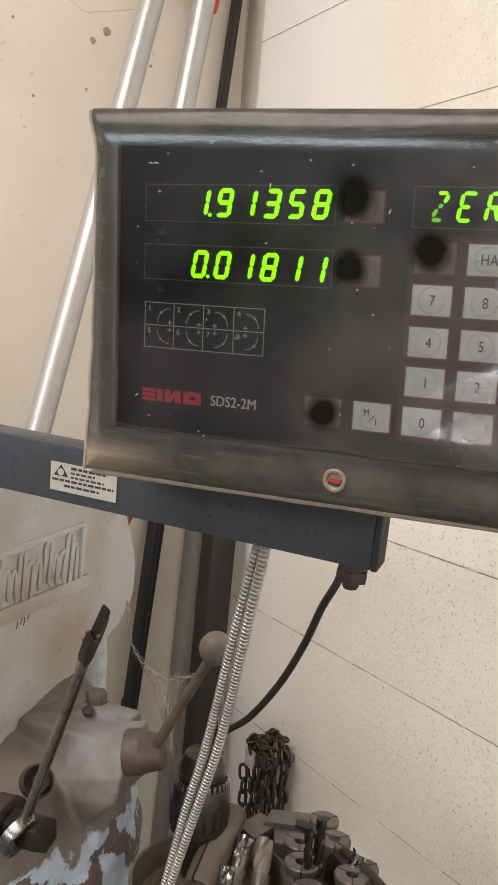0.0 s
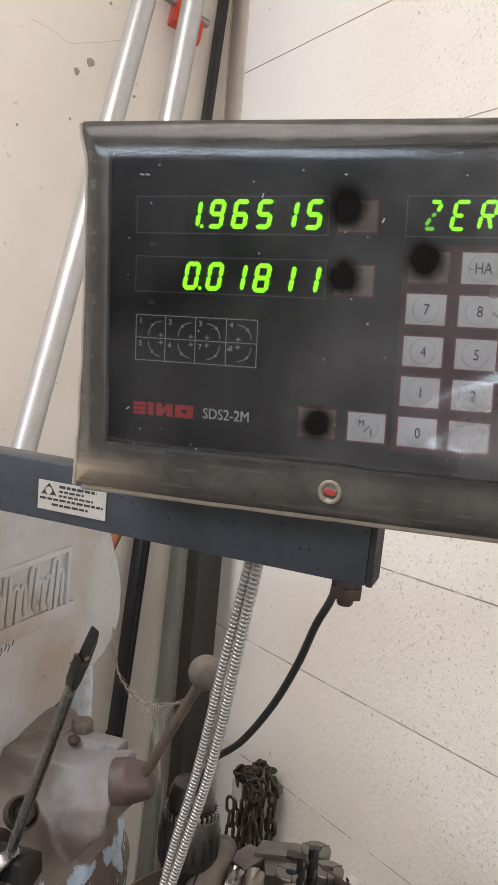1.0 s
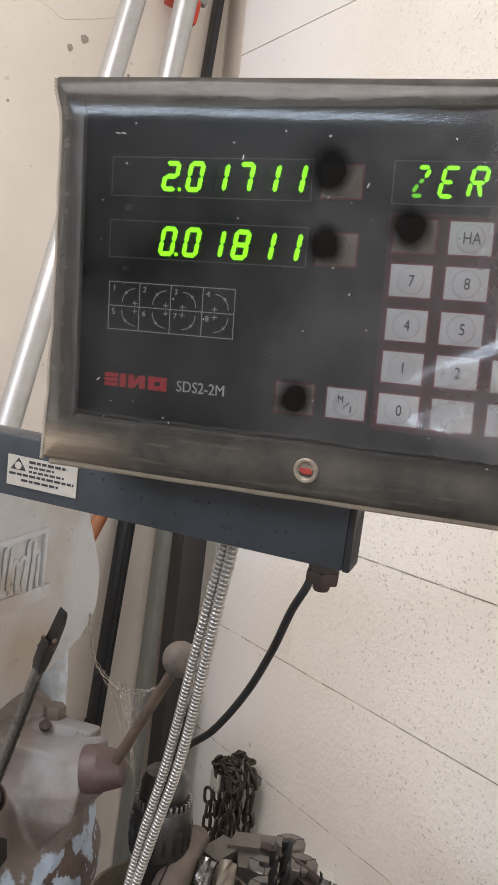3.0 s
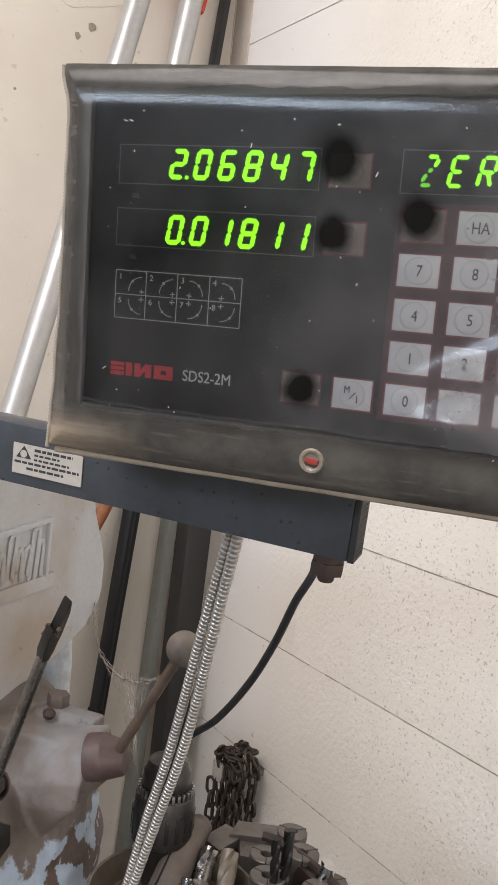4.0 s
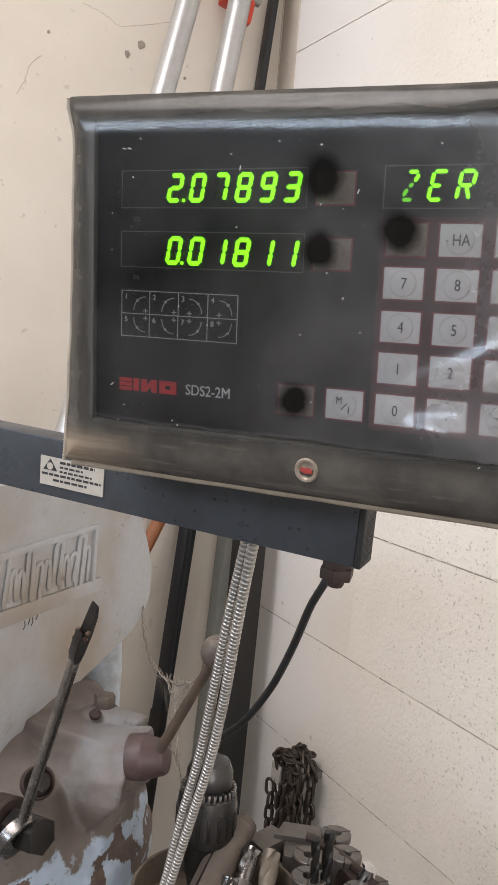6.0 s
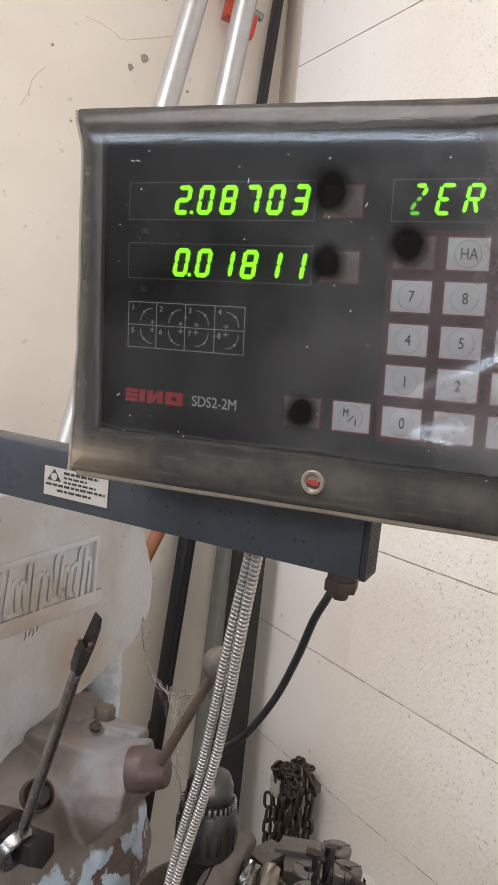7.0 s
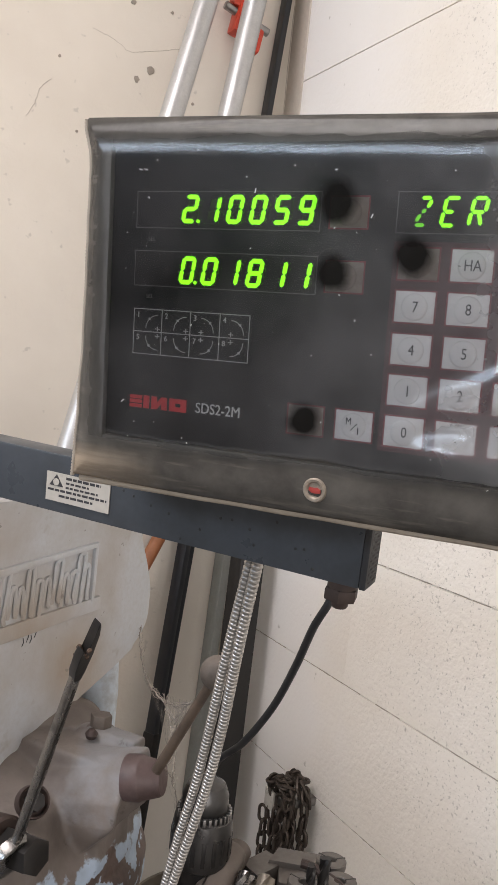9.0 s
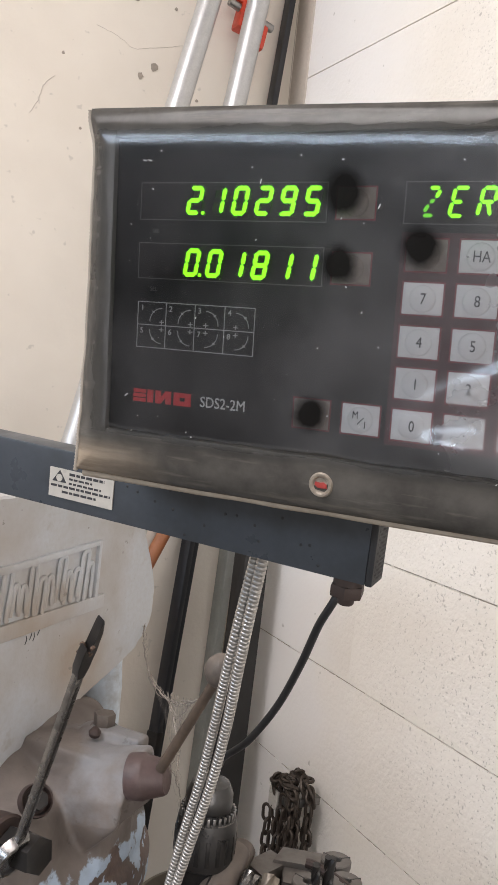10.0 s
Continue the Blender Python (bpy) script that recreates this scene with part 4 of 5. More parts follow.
def segment_mesh(name, length, wide=0.0022, deep=0.0007, lit="lit"):
    bm = bmesh.new()
    l, w, d = length / 2, wide / 2, deep / 2
    ring = [(-l, 0), (-l + w, -w), (l - w, -w), (l, 0), (l - w, w), (-l + w, w)]
    lo = [bm.verts.new((x, y, -d)) for x, y in ring]
    hi = [bm.verts.new((x, y, d)) for x, y in ring]
    bm.faces.new(lo[::-1]).material_index = 1
    bm.faces.new(hi).material_index = 0
    for i in range(6):
        bm.faces.new((lo[i], lo[(i + 1) % 6], hi[(i + 1) % 6], hi[i])).material_index = 1
    me = bpy.data.meshes.new(name)
    bm.to_mesh(me)
    bm.free()
    me.materials.append(M[lit])
    me.materials.append(M["unlit"])
    return me


FLAT_SEG, TALL_SEG = segment_mesh("segment", SEG_W + 0.0006), segment_mesh("segment", SEG_H / 2 + 0.0006)


def segment_home(letter, x, y):
    """The lit pose of one bar of a digit whose lower left is x, y."""
    w, h = SEG_W, SEG_H
    px, py = {"a": (w / 2, h), "g": (w / 2, h / 2), "d": (w / 2, 0), "f": (0, 0.75 * h), "b": (w, 0.75 * h), "e": (0, 0.25 * h), "c": (w, 0.25 * h)}[letter]
    return pose(x + px + SLANT * py, y + py, 0.0016, 0, 0, 0 if letter in "agd" else 80.0)


def segments(x, y, digit, parent):
    out = {}
    for letter in ("abcdefg" if parent is row_x else SHAPES[digit]):
        ob = new("segment", FLAT_SEG if letter in "agd" else TALL_SEG)
        ob.parent = parent
        on = letter in SHAPES[digit]
        ob.matrix_basis = segment_home(letter, x, y) @ pose(0, 0, 0, 0 if on else 180, 0, 0)
        out[letter] = ob
    return out


def point(x, y, parent):
    part("decimal_point", lathe([(0.0, 0.0), (0.00085, 0.0), (0.0009, 0.0004), (0.0, 0.0009)], 14), "lit", parent, "lit green decimal point", pose(x, y, 0.0012))


X_DIGITS = [segments(FIRST + PITCH * i, 0.0458, c, row_x) for i, c in enumerate("191358")]
for i, c in enumerate("001811"):
    segments(FIRST + PITCH * i, 0.0150, c, row_y)
point(FIRST + 0.0086, 0.0458, row_x)
point(FIRST + 0.0086, 0.0150, row_y)

# starburst letters
TEXT_SEGS = {"Z": ((0.1, 1, 0.9, 1, 1), (0.95, 0.95, 0.72, 0.62, 1), (0.70, 0.60, 0.36, 0.44, 0), (0.35, 0.42, 0.1, 0.1, 0), (0.05, 0, 0.85, 0, 0)), "E": ((0, 1, 1, 1, 1), (0, 0, 0, 0.5, 1), (0, 0.5, 0, 1, 1), (0, 0.5, 0.75, 0.5, 1), (0, 0, 0.95, 0, 1)),
             "R": ((0, 1, 0.95, 1, 1), (0, 0, 0, 0.5, 1), (0, 0.5, 0, 1, 1), (0, 0.5, 0.95, 0.5, 1), (0.97, 0.5, 0.97, 1, 1), (0.5, 0.5, 0.9, 0, 1)), "I": ((1, 0, 1, 0.5, 1), (1, 0.5, 1, 1, 1))}
for letter, x in (("Z", 0.1462), ("E", 0.1585), ("R", 0.1708), ("I", 0.1955)):
    for x0, y0, x1, y1, bright in TEXT_SEGS[letter]:
        ax, ay, bx, by = x + SEG_W * x0 + SLANT * SEG_H * y0, 0.0458 + SEG_H * y0, x + SEG_W * x1 + SLANT * SEG_H * y1, 0.0458 + SEG_H * y1
        ln = math.hypot(bx - ax, by - ay)
        ob = new("segment", segment_mesh("segment", max(ln - 0.0004, 0.002), 0.0017, 0.0007, "lit" if bright else "lit_dim"))
        ob.parent = row_text
        ob.matrix_basis = pose((ax + bx) / 2, (ay + by) / 2, 0.0016 + 0.00002 * bright, 0, 0, math.degrees(math.atan2(by - ay, bx - ax)))

# printed table of arc positions
table = frame_line(-0.0027, 0.0663, -0.0240, 0.0002, 0.0002, 0.0004, "hairline", panel, "printed_table")
for i in range(1, 4):
    part("rule", box(-0.0027 + 0.01725 * i, -0.0023 + 0.01725 * i, -0.0240, 0.0, 0.0001, 0.0003), "hairline", table, smooth=0)
part("rule", box(-0.0027, 0.0663, -0.0121, -0.0117, 0.0001, 0.00032), "hairline", table, smooth=0)
for i in range(8):
    cx, cy = -0.0027 + 0.01725 * (i % 4), -0.0119 * (i // 4)
    letters(str(i + 1), 0.0029, (cx + 0.0030, cy - 0.0032, 0.0003), "hairline", table)
    flip_x, flip_y = (1 if i % 4 < 2 else -1), (1 if i < 4 else -1)
    ox, oy = cx + (0.0150 if flip_x > 0 else 0.0068), cy + (-0.0102 if flip_y > 0 else -0.0022)
    path = [Vector((ox - flip_x * 0.0072 * math.cos(t), oy + flip_y * 0.0072 * math.sin(t), 0.0003)) for t in (math.pi / 2 * j / 10 for j in range(11))]
    part("arc", tube(path, 0.00022, 6), "hairline", table)
    for dx, dy in ((1, 0), (0, 1)):
        part("tick", box(ox - 0.0002 - 0.0012 * dx, ox + 0.0002 + 0.0012 * dx, oy - 0.0002 - 0.0010 * dy, oy + 0.0002 + 0.0010 * dy, 0.0001, 0.00034), "hairline", table, smooth=0)
    a = math.pi / 4
    part("dot", box(ox - flip_x * 0.0072 * math.cos(a) - 0.0006, ox - flip_x * 0.0072 * math.cos(a) + 0.0006, oy + flip_y * 0.0072 * math.sin(a) - 0.0006, oy + flip_y * 0.0072 * math.sin(a) + 0.0006, 0.0001, 0.00045), "hairline", table)
letters("SDS2-2M", 0.0056, (0.0508, -0.0498, 0.0003), "print", panel, squeeze=0.90)
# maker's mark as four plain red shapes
for x0, shape in ((-0.0032, "bars"), (0.0056, "post"), (0.0106, "slab"), (0.0218, "ring")):
    y0, y1 = -0.0530, -0.0462
    if shape == "bars":
        bm = bmesh.new()
        for k in range(3):
            box(x0, x0 + 0.0078, y0 + 0.0024 * k, y0 + 0.0024 * k + 0.0019, 0.0001, 0.0004, 0, bm)
    elif shape == "post":
        bm = box(x0, x0 + 0.0036, y0, y1, 0.0001, 0.0004)
    elif shape == "slab":
        bm = prism([(x0, y0), (x0 + 0.0034, y0), (x0 + 0.0062, y0 + 0.0034), (x0 + 0.0062, y0), (x0 + 0.0096, y0), (x0 + 0.0096, y1), (x0 + 0.0062, y1), (x0 + 0.0034, y0 + 0.0036), (x0 + 0.0034, y1), (x0, y1)], 0.0001, 0.0004)
    else:
        bm = bmesh.new()
        box(x0, x0 + 0.0104, y0, y0 + 0.0024, 0.0001, 0.0004, 0, bm)
        box(x0, x0 + 0.0104, y1 - 0.0024, y1, 0.0001, 0.00042, 0, bm)
        box(x0, x0 + 0.0036, y0, y1, 0.0001, 0.00041, 0, bm)
        box(x0 + 0.0068, x0 + 0.0104, y0, y1, 0.0001, 0.00043, 0, bm)
    part("maker_mark", bm, "red", panel, "red printed shape", smooth=0)

# keys on their maroon field
part("key_field", box(0.1375, 0.238, -0.0595, 0.0385, -0.0002, 0.0002), "maroon", panel, "maroon key field", smooth=0)


def key(cx, cy, text, film="key"):
    k = part("key", box(cx - 0.0093, cx + 0.0093, cy - 0.0071, cy + 0.0071, -0.0001, 0.0006, 0.0005), film, dro, "white membrane key" if film == "key" else "brown soiled membrane key")
    part("dome", lathe([(0.0, 0.0018), (0.0030, 0.00178), (0.0048, 0.00165), (0.0058, 0.0013), (0.0063, 0.0007), (0.0064, 0.0)][::-1], 32, None, Matrix.Translation((cx, cy, 0))), film, k)
    frame_line(cx - 0.0100, cx + 0.0100, cy - 0.0078, cy + 0.0078, 0.0003, 0.0007, "redline", k)
    if text:
        letters(text, 0.0052, (cx + 0.0006, cy - 0.0002, 0.0019), "ink", k, squeeze=0.8)
    return k


COLS, ROWS_B = (0.1497, 0.1741, 0.1985, 0.2229), (0.0285, 0.0090, -0.0108, -0.0300, -0.0495)
for r, texts in enumerate((("", "HA", "ZERO", ""), ("7", "8", "9", ""), ("4", "5", "6", ""), ("1", "2", "3", ""), ("0", "", "", ""))):
    for c, text in enumerate(texts):
        k = key(COLS[c], ROWS_B[r], text, "brownkey" if (r, c) == (0, 0) else "key")
        if (r, c) == (4, 1):
            letters(".", 0.0046, (COLS[c] + 0.0006, ROWS_B[r], 0.0019), "ink", k)
        if (r, c) == (4, 2):
            bm = box(COLS[c] - 0.0030, COLS[c] + 0.0030, ROWS_B[r] + 0.0008, ROWS_B[r] + 0.0014, 0.0017, 0.0021)
            box(COLS[c] - 0.0003, COLS[c] + 0.0003, ROWS_B[r] - 0.0020, ROWS_B[r] + 0.0042, 0.0017, 0.00212, 0, bm)
            box(COLS[c] - 0.0030, COLS[c] + 0.0030, ROWS_B[r] - 0.0030, ROWS_B[r] - 0.0024, 0.0017, 0.0021, 0, bm)
            part("legend", bm, "ink", k, smooth=0)
k = key(0.1250, -0.0492, "")
letters("M", 0.0036, (0.1228, -0.0472, 0.0019), "ink", k, squeeze=0.8)
letters("I", 0.0036, (0.1278, -0.0516, 0.0019), "ink", k)
part("legend", box(-0.0022, 0.0022, -0.0002, 0.0002, 0.0017, 0.0021), "ink", k, matrix=pose(0.1256, -0.0497, 0, 0, 0, 48), smooth=0)
key(0.0998, -0.0492, "", "brownkey")
key(0.1145, 0.0212, "", "brownkey")
key(0.1145, 0.0512, "", "brownkey")

# ---- the dust cover ----
cover = thing("dust_cover", DRO, "hazy clear vinyl dust cover pulled over the readout", "cover")


def side_line(y):
    """The wavy edge of the cover down its side."""
    at = ((-0.10, -0.0385), (-0.082, -0.0367), (-0.05, -0.0348), (-0.019, -0.0333), (0.012, -0.0323), (0.042, -0.0320), (0.072, -0.0314), (0.082, -0.0322), (0.093, -0.0348), (0.11, -0.0352))
    for (y0, x0), (y1, x1) in zip(at, at[1:]):
        if y <= y1:
            return x0 + (x1 - x0) * (y - y0) / (y1 - y0) + 0.0005 * noise.noise((y * 60, 3.0, 0))
    return at[-1][1]


def cover_sheet():
    xs = [-0.0340 + 0.00056 * k for k in range(30)] + [-0.0170 + 0.004 * k for k in range(67)] + [0.2525 + 0.0010 * k for k in range(20)]
    nb = 110
    rad = 0.0150
    bm = bmesh.new()
    grid = []
    for x in xs:
        sag = min(max((x + 0.035) / 0.075, 0), 1)
        sag = sag * sag * (3 - 2 * sag)
        y_lo, y_hi = -0.0950 - 0.0010 * sag, 0.0985 - 0.0045 * min(max((x + 0.03) / 0.2, 0), 1)
        col = []
        for j in range(nb + 1):
            t = j / nb
            t = 0.5 - 0.5 * math.cos(math.pi * t)
            y = y_lo + (y_hi - y_lo) * t
            d = min(x + 0.0343, (y_hi + 0.0003 - y) * 0.68, y - y_lo + 0.0003, 0.2725 - x)
            d2 = min(max(d, 0), rad)
            c = 0.0095 - rad * (1 - math.sqrt(max(0, 1 - (1 - d2 / rad) ** 2))) * 0.62
            wave = 0.0006 * noise.noise((x * 16, y * 20, 1.7)) + 0.00012 * noise.noise((x * 60, y * 50, 4.1))
            c += wave * min(1, d / 0.012 + 0.2)
            # a shallow crease from the lower right towards the keys
            c += 0.0024 * math.exp(-((y + 0.041 - 0.49 * (x - 0.150) + 0.004 * noise.noise((x * 40, y * 30, 7))) / 0.0062) ** 2) * min(max((x - 0.118) / 0.04, 0), 1) * (0.75 + 0.5 * noise.noise((x * 45, 0, 2)))
            # a slack bulge under the lower keys
            c += 0.0042 * math.exp(-((x - 0.172) / 0.030) ** 2 - ((y + 0.0585 + 0.003 * noise.noise((x * 50, 4, 0))) / 0.0105) ** 2) * (1 + 0.35 * noise.noise((x * 70, y * 70, 3)))
            near = min(max((-0.018 - x) / 0.016, 0), 1)
            col.append(bm.verts.new((x + (side_line(y) + 0.0340) * near, y, c)))
        grid.append(col)
    for a, b in zip(grid, grid[1:]):
        for j in range(nb):
            bm.faces.new((a[j], b[j], b[j + 1], a[j + 1]))
    border = [e for e in bm.edges if e.is_boundary]
    r = bmesh.ops.extrude_edge_only(bm, edges=border)
    for v in (g for g in r["geom"] if isinstance(g, bmesh.types.BMVert)):
        v.co.z -= 0.048
        if v.co.y < -0.07:
            v.co.z += 0.030
    return bm


part("sheet", cover_sheet(), "vinyl", cover, smooth=60)
# stitched piping down one side and along the lower hem
rp = random.Random(8)
pts = [Vector((side_line(y) - 0.0006, y, 0.0020 + 0.001 * noise.noise((y * 25, 9.0, 0)))) for y in (0.0975 - 0.0009 * i for i in range(216))]
part("side_piping", tube(pts, lambda k: (0.0015, 0.0011)[k % 2], 8), "piping", cover, "ribbed off-white edge piping", smooth=60)
pts = []
for i in range(150):
    x = -0.0345 + 0.002 * i
    pts.append(Vector((x, -0.0968 + 0.0003 * noise.noise((x * 40, 2, 5)), -0.0005 + 0.0006 * noise.noise((x * 30, 0, 5)))))
part("lower_hem", tube(pts, 0.0021, 8), "hem", cover, "dull brown-beige lower hem")
snap = part("snap_fastener", lathe([(0.0, 0.0), (0.0060, 0.0), (0.0062, 0.0010), (0.0055, 0.0021), (0.0044, 0.0020), (0.0037, 0.0010), (0.0, 0.0010)], 32), "stud", cover, "dull steel press stud ring", pose(0.111, -0.0815, 0.0086, 4, 0, 0))
part("red_centre", prism([(-0.0032, -0.0006), (-0.0012, -0.0018), (0.0008, -0.0014), (0.0034, -0.0010), (0.0030, 0.0009), (0.0010, 0.0017), (-0.0012, 0.0008), (-0.0030, 0.0010)], 0.0006, 0.0016, 0.0004), "redplastic", snap, "red press stud centre", pose(0, 0, 0, 0, 0, -10))
for i in range(30):
    x, y = rp.uniform(-0.01, 0.20), rp.uniform(-0.07, 0.085)
    ln = rp.choice((0.0003, 0.0003, 0.0004, 0.0005, 0.0011))
    part("speck", box(-ln, ln, -0.00018, 0.00018, -0.0001, 0.0002), "print", cover, matrix=pose(x, y, 0.0109 + 0.0011 * noise.noise((x * 22, y * 26, 1.7)), 0, 0, rp.uniform(0, 180)))

# ---- tool tray with its tools ----
TRAY = Vector((0.355, 0.70, 1.0))
tray = thing("tool_tray", Matrix.Translation(TRAY), "tan enamelled tray full of cutters and collets on a stand", "tray")
part("pan", lathe([(0.0, 0.0), (0.096, 0.0), (0.101, 0.004), (0.102, 0.010), (0.099, 0.011), (0.096, 0.008), (0.0, 0.006)], 64), "tan", tray, "round tray pan")
part("stand", lathe([(0.16, -1.0), (0.16, -0.98), (0.03, -0.96), (0.03, -0.01), (0.06, 0.0)], 32), "darkpost", tray, "pedestal stand")


dish = thing("tool_dish", Matrix.Translation((0.310, 0.714, 1.0068)), "brown enamelled round dish with loose cutters on the tray", "dish")
part("bowl", lathe([(0.0, 0.0), (0.060, 0.0), (0.066, 0.004), (0.0705, 0.022), (0.0725, 0.0262), (0.0745, 0.0268), (0.0755, 0.0250), (0.0735, 0.020), (0.0690, 0.001), (0.064, -0.0003), (0.0, -0.0003)], 72), "tan", dish)


def at_tray(x, y, z=0.0):
    return Matrix.Translation((x, y, TRAY.z + 0.0065 + z))


def chuck(m):
    ob = thing("drill_chuck", m, "dark steel geared drill chuck standing on the tray", "chuck")
    def wide(rows):
        return [(r * 1.2, z) for r, z in rows]

    part("nose", lathe(wide([(0.012, -0.0248), (0.014, -0.011), (0.0155, -0.009), (0.0165, 0.003), (0.0205, 0.018), (0.0225, 0.026), (0.0225, 0.030)]), 40), "blacksteel", ob, "dark tapered nose")
    sleeve = part("sleeve", lathe(wide([(0.0225, 0.0285), (0.0255, 0.031), (0.0262, 0.040), (0.0262, 0.066), (0.0248, 0.078), (0.022, 0.080)]), 48), "chucksteel", ob, "fluted steel sleeve")
    for i in range(18):
        a = 2 * math.pi * i / 18
        part("flute", box(-0.0022, 0.0022, -0.0006, 0.0010, 0.038, 0.064, 0.0006), "blacksteel", sleeve, matrix=Matrix.Rotation(a, 4, "Z") @ Matrix.Translation((0, -0.0314, 0)))
    gear = part("gear_ring", lathe(wide([(0.0205, 0.076), (0.0212, 0.080), (0.0205, 0.086), (0.018, 0.087)]), 40), "blacksteel", ob, "toothed key ring")
    for i in range(30):
        a = 2 * math.pi * i / 30
        part("tooth", box(-0.0015, 0.0015, -0.0022, 0.0012, 0.0785, 0.0865, 0.0005), "steel", gear, matrix=Matrix.Rotation(a, 4, "Z") @ Matrix.Translation((0, -0.0266, 0)))
    part("body_cap", lathe(wide([(0.0195, 0.0855), (0.0205, 0.090), (0.0200, 0.102), (0.0165, 0.112), (0.010, 0.115), (0.0, 0.1155)]), 40), "chucksteel", ob, "plain steel chuck body")
    return ob


chuck(at_tray(0.318, 0.760, 0.0225) @ Matrix.Diagonal((0.9, 0.9, 0.9, 1)))


def collet(m, r, h, label="greasy steel collet with a slotted mouth"):
    ob = thing("collet", m, label, "collet", "collets on the tray")
    part("body", lathe([(r * 0.7, 0), (r * 0.8, 0.002), (r * 0.82, h * 0.6), (r, h * 0.85), (r, h - 0.0012), (r - 0.0012, h), (r * 0.38, h), (r * 0.34, h - 0.001), (r * 0.33, h - 0.012), (0.0, h - 0.012)], 36), "collet", ob)
    for i in range(3):
        part("slot", box(-0.0006, 0.0006, r * 0.34, r * 1.002, h - 0.018, h + 0.0002), "blacksteel", ob, matrix=Matrix.Rotation(2 * math.pi * i / 3 + 0.4, 4, "Z"))
    return ob


def twist(r, length, turns, flute=0.45):
    """A fluted cutter blank: a twisted four-lobed bar."""
    bm = bmesh.new()
    n, k = 40, 20
    rings = []
    for i in range(n + 1):
        z = length * i / n
        w = 2 * math.pi * turns * i / n
        rings.append([bm.verts.new(((r * (1 - flute * max(0, math.cos(2 * a)) ** 2)) * math.cos(a + w), (r * (1 - flute * max(0, math.cos(2 * a)) ** 2)) * math.sin(a + w), z)) for a in (2 * math.pi * j / k for j in range(k))])
    for a, b in zip(rings, rings[1:]):
        for j in range(k):
            bm.faces.new((a[j], a[(j + 1) % k], b[(j + 1) % k], b[j]))
    bm.faces.new(rings[0][::-1])
    bm.faces.new(rings[-1])
    return bm


def cutter(name, m, r, shank, fluted, material, label):
    ob = thing(name, m, label, "cutter", "cutters in the tray")
    part("shank", lathe([(r - 0.0008, 0), (r, 0.0008), (r, shank), (r - 0.0006, shank + 0.0006)], 28), "collet", ob)
    part("fluted_end", twist(r * 0.98, fluted, fluted / (r * 9)), material, ob, "spiral flutes", Matrix.Translation((0, 0, shank)), smooth=40)
    return ob


for x, y, r, h in ((0.392, 0.690, 0.0165, 0.036), (0.376, 0.655, 0.0165, 0.034), (0.412, 0.722, 0.0160, 0.034), (0.440, 0.704, 0.0160, 0.040), (0.424, 0.655, 0.0165, 0.036), (0.402, 0.625, 0.0165, 0.032), (0.452, 0.738, 0.0150, 0.040), (0.365, 0.622, 0.0160, 0.030), (0.448, 0.668, 0.0150, 0.030)):
    collet(at_tray(x, y), r, h)
cutter("drill_bit", at_tray(0.4040, 0.6815), 0.0052, 0.024, 0.056, "blacksteel", "dark twist drill standing among the collets")
cutter("drill_bit", at_tray(0.3945, 0.6815) @ pose(0, 0, 0, 2, -5, 0), 0.0042, 0.024, 0.054, "blacksteel", "slim dark twist drill leaning among the collets")
cutter("end_mill", at_tray(0.430, 0.672) @ pose(0, 0, 0, 8, 12, 0), 0.0085, 0.016, 0.034, "shiny", "bright steel end mill standing among the collets")
cutter("end_mill", along((0.316, 0.694, 1.012), (0.352, 0.728, 1.050)), 0.0085, 0.036, 0.030, "toolsteel", "dull end mill lying in the tray")
cutter("end_mill", along((0.338, 0.680, 1.012), (0.366, 0.716, 1.052)), 0.0085, 0.032, 0.032, "brass", "tarnished brown end mill lying in the tray")
cutter("end_mill", along((0.296, 0.676, 1.012), (0.310, 0.690, 1.050)), 0.0075, 0.022, 0.028, "toolsteel", "small grey end mill lying in the tray")
arbor = thing("split_arbor", along((0.296, 0.712, 1.026), (0.352, 0.760, 1.058)), "dull brown split cylindrical arbor lying in the tray", "arbor")
part("barrel", lathe([(0.0, 0.0), (0.0140, 0.0), (0.0155, 0.0015), (0.0158, 0.03), (0.0150, 0.078), (0.0135, 0.082), (0.0, 0.083)], 36), "dusty", arbor)
part("slit", box(-0.0008, 0.0008, 0.010, 0.0164, -0.0005, 0.066), "blacksteel", arbor, "dark saw slit", Matrix.Rotation(-0.3, 4, "Z"))
sleeve = thing("taper_sleeve", along((0.322, 0.742, 1.022), (0.372, 0.782, 1.044)), "dull grey taper sleeve lying in the tray", "sleeve")
part("barrel", lathe([(0.0, 0.0), (0.012, 0.0), (0.0145, 0.002), (0.0125, 0.07), (0.011, 0.072), (0.0, 0.072)], 32), "dusty", sleeve)
for x, y, a, s in ((0.398, 0.778, 20, 1.0), (0.432, 0.772, -35, 1.15), (0.418, 0.752, 60, 0.9)):
    ob = thing("holder_block", at_tray(x, y) @ pose(0, 0, 0, 0, 0, a), "worn grey steel holder block in the tray", "block", "blocks in the tray")
    part("body", prism([(-0.022 * s, -0.014), (0.020 * s, -0.014), (0.022 * s, 0.014), (-0.016 * s, 0.014)], 0, 0.024 * s, 0.003), "collet", ob)
ring_holder = thing("ring_holder", at_tray(0.424, 0.690), "dark brown curved tool holder rim", "holder")
path = [Vector((0.020 * math.cos(t) - 0.004, 0.078 * math.sin(t) - 0.02, 0.0)) for t in (radians(-80 + 8 * i) for i in range(21))]
part("rim", tube(path, 0.0045, 10), "rust", ring_holder, matrix=Matrix.Translation((0, 0, 0.036)))
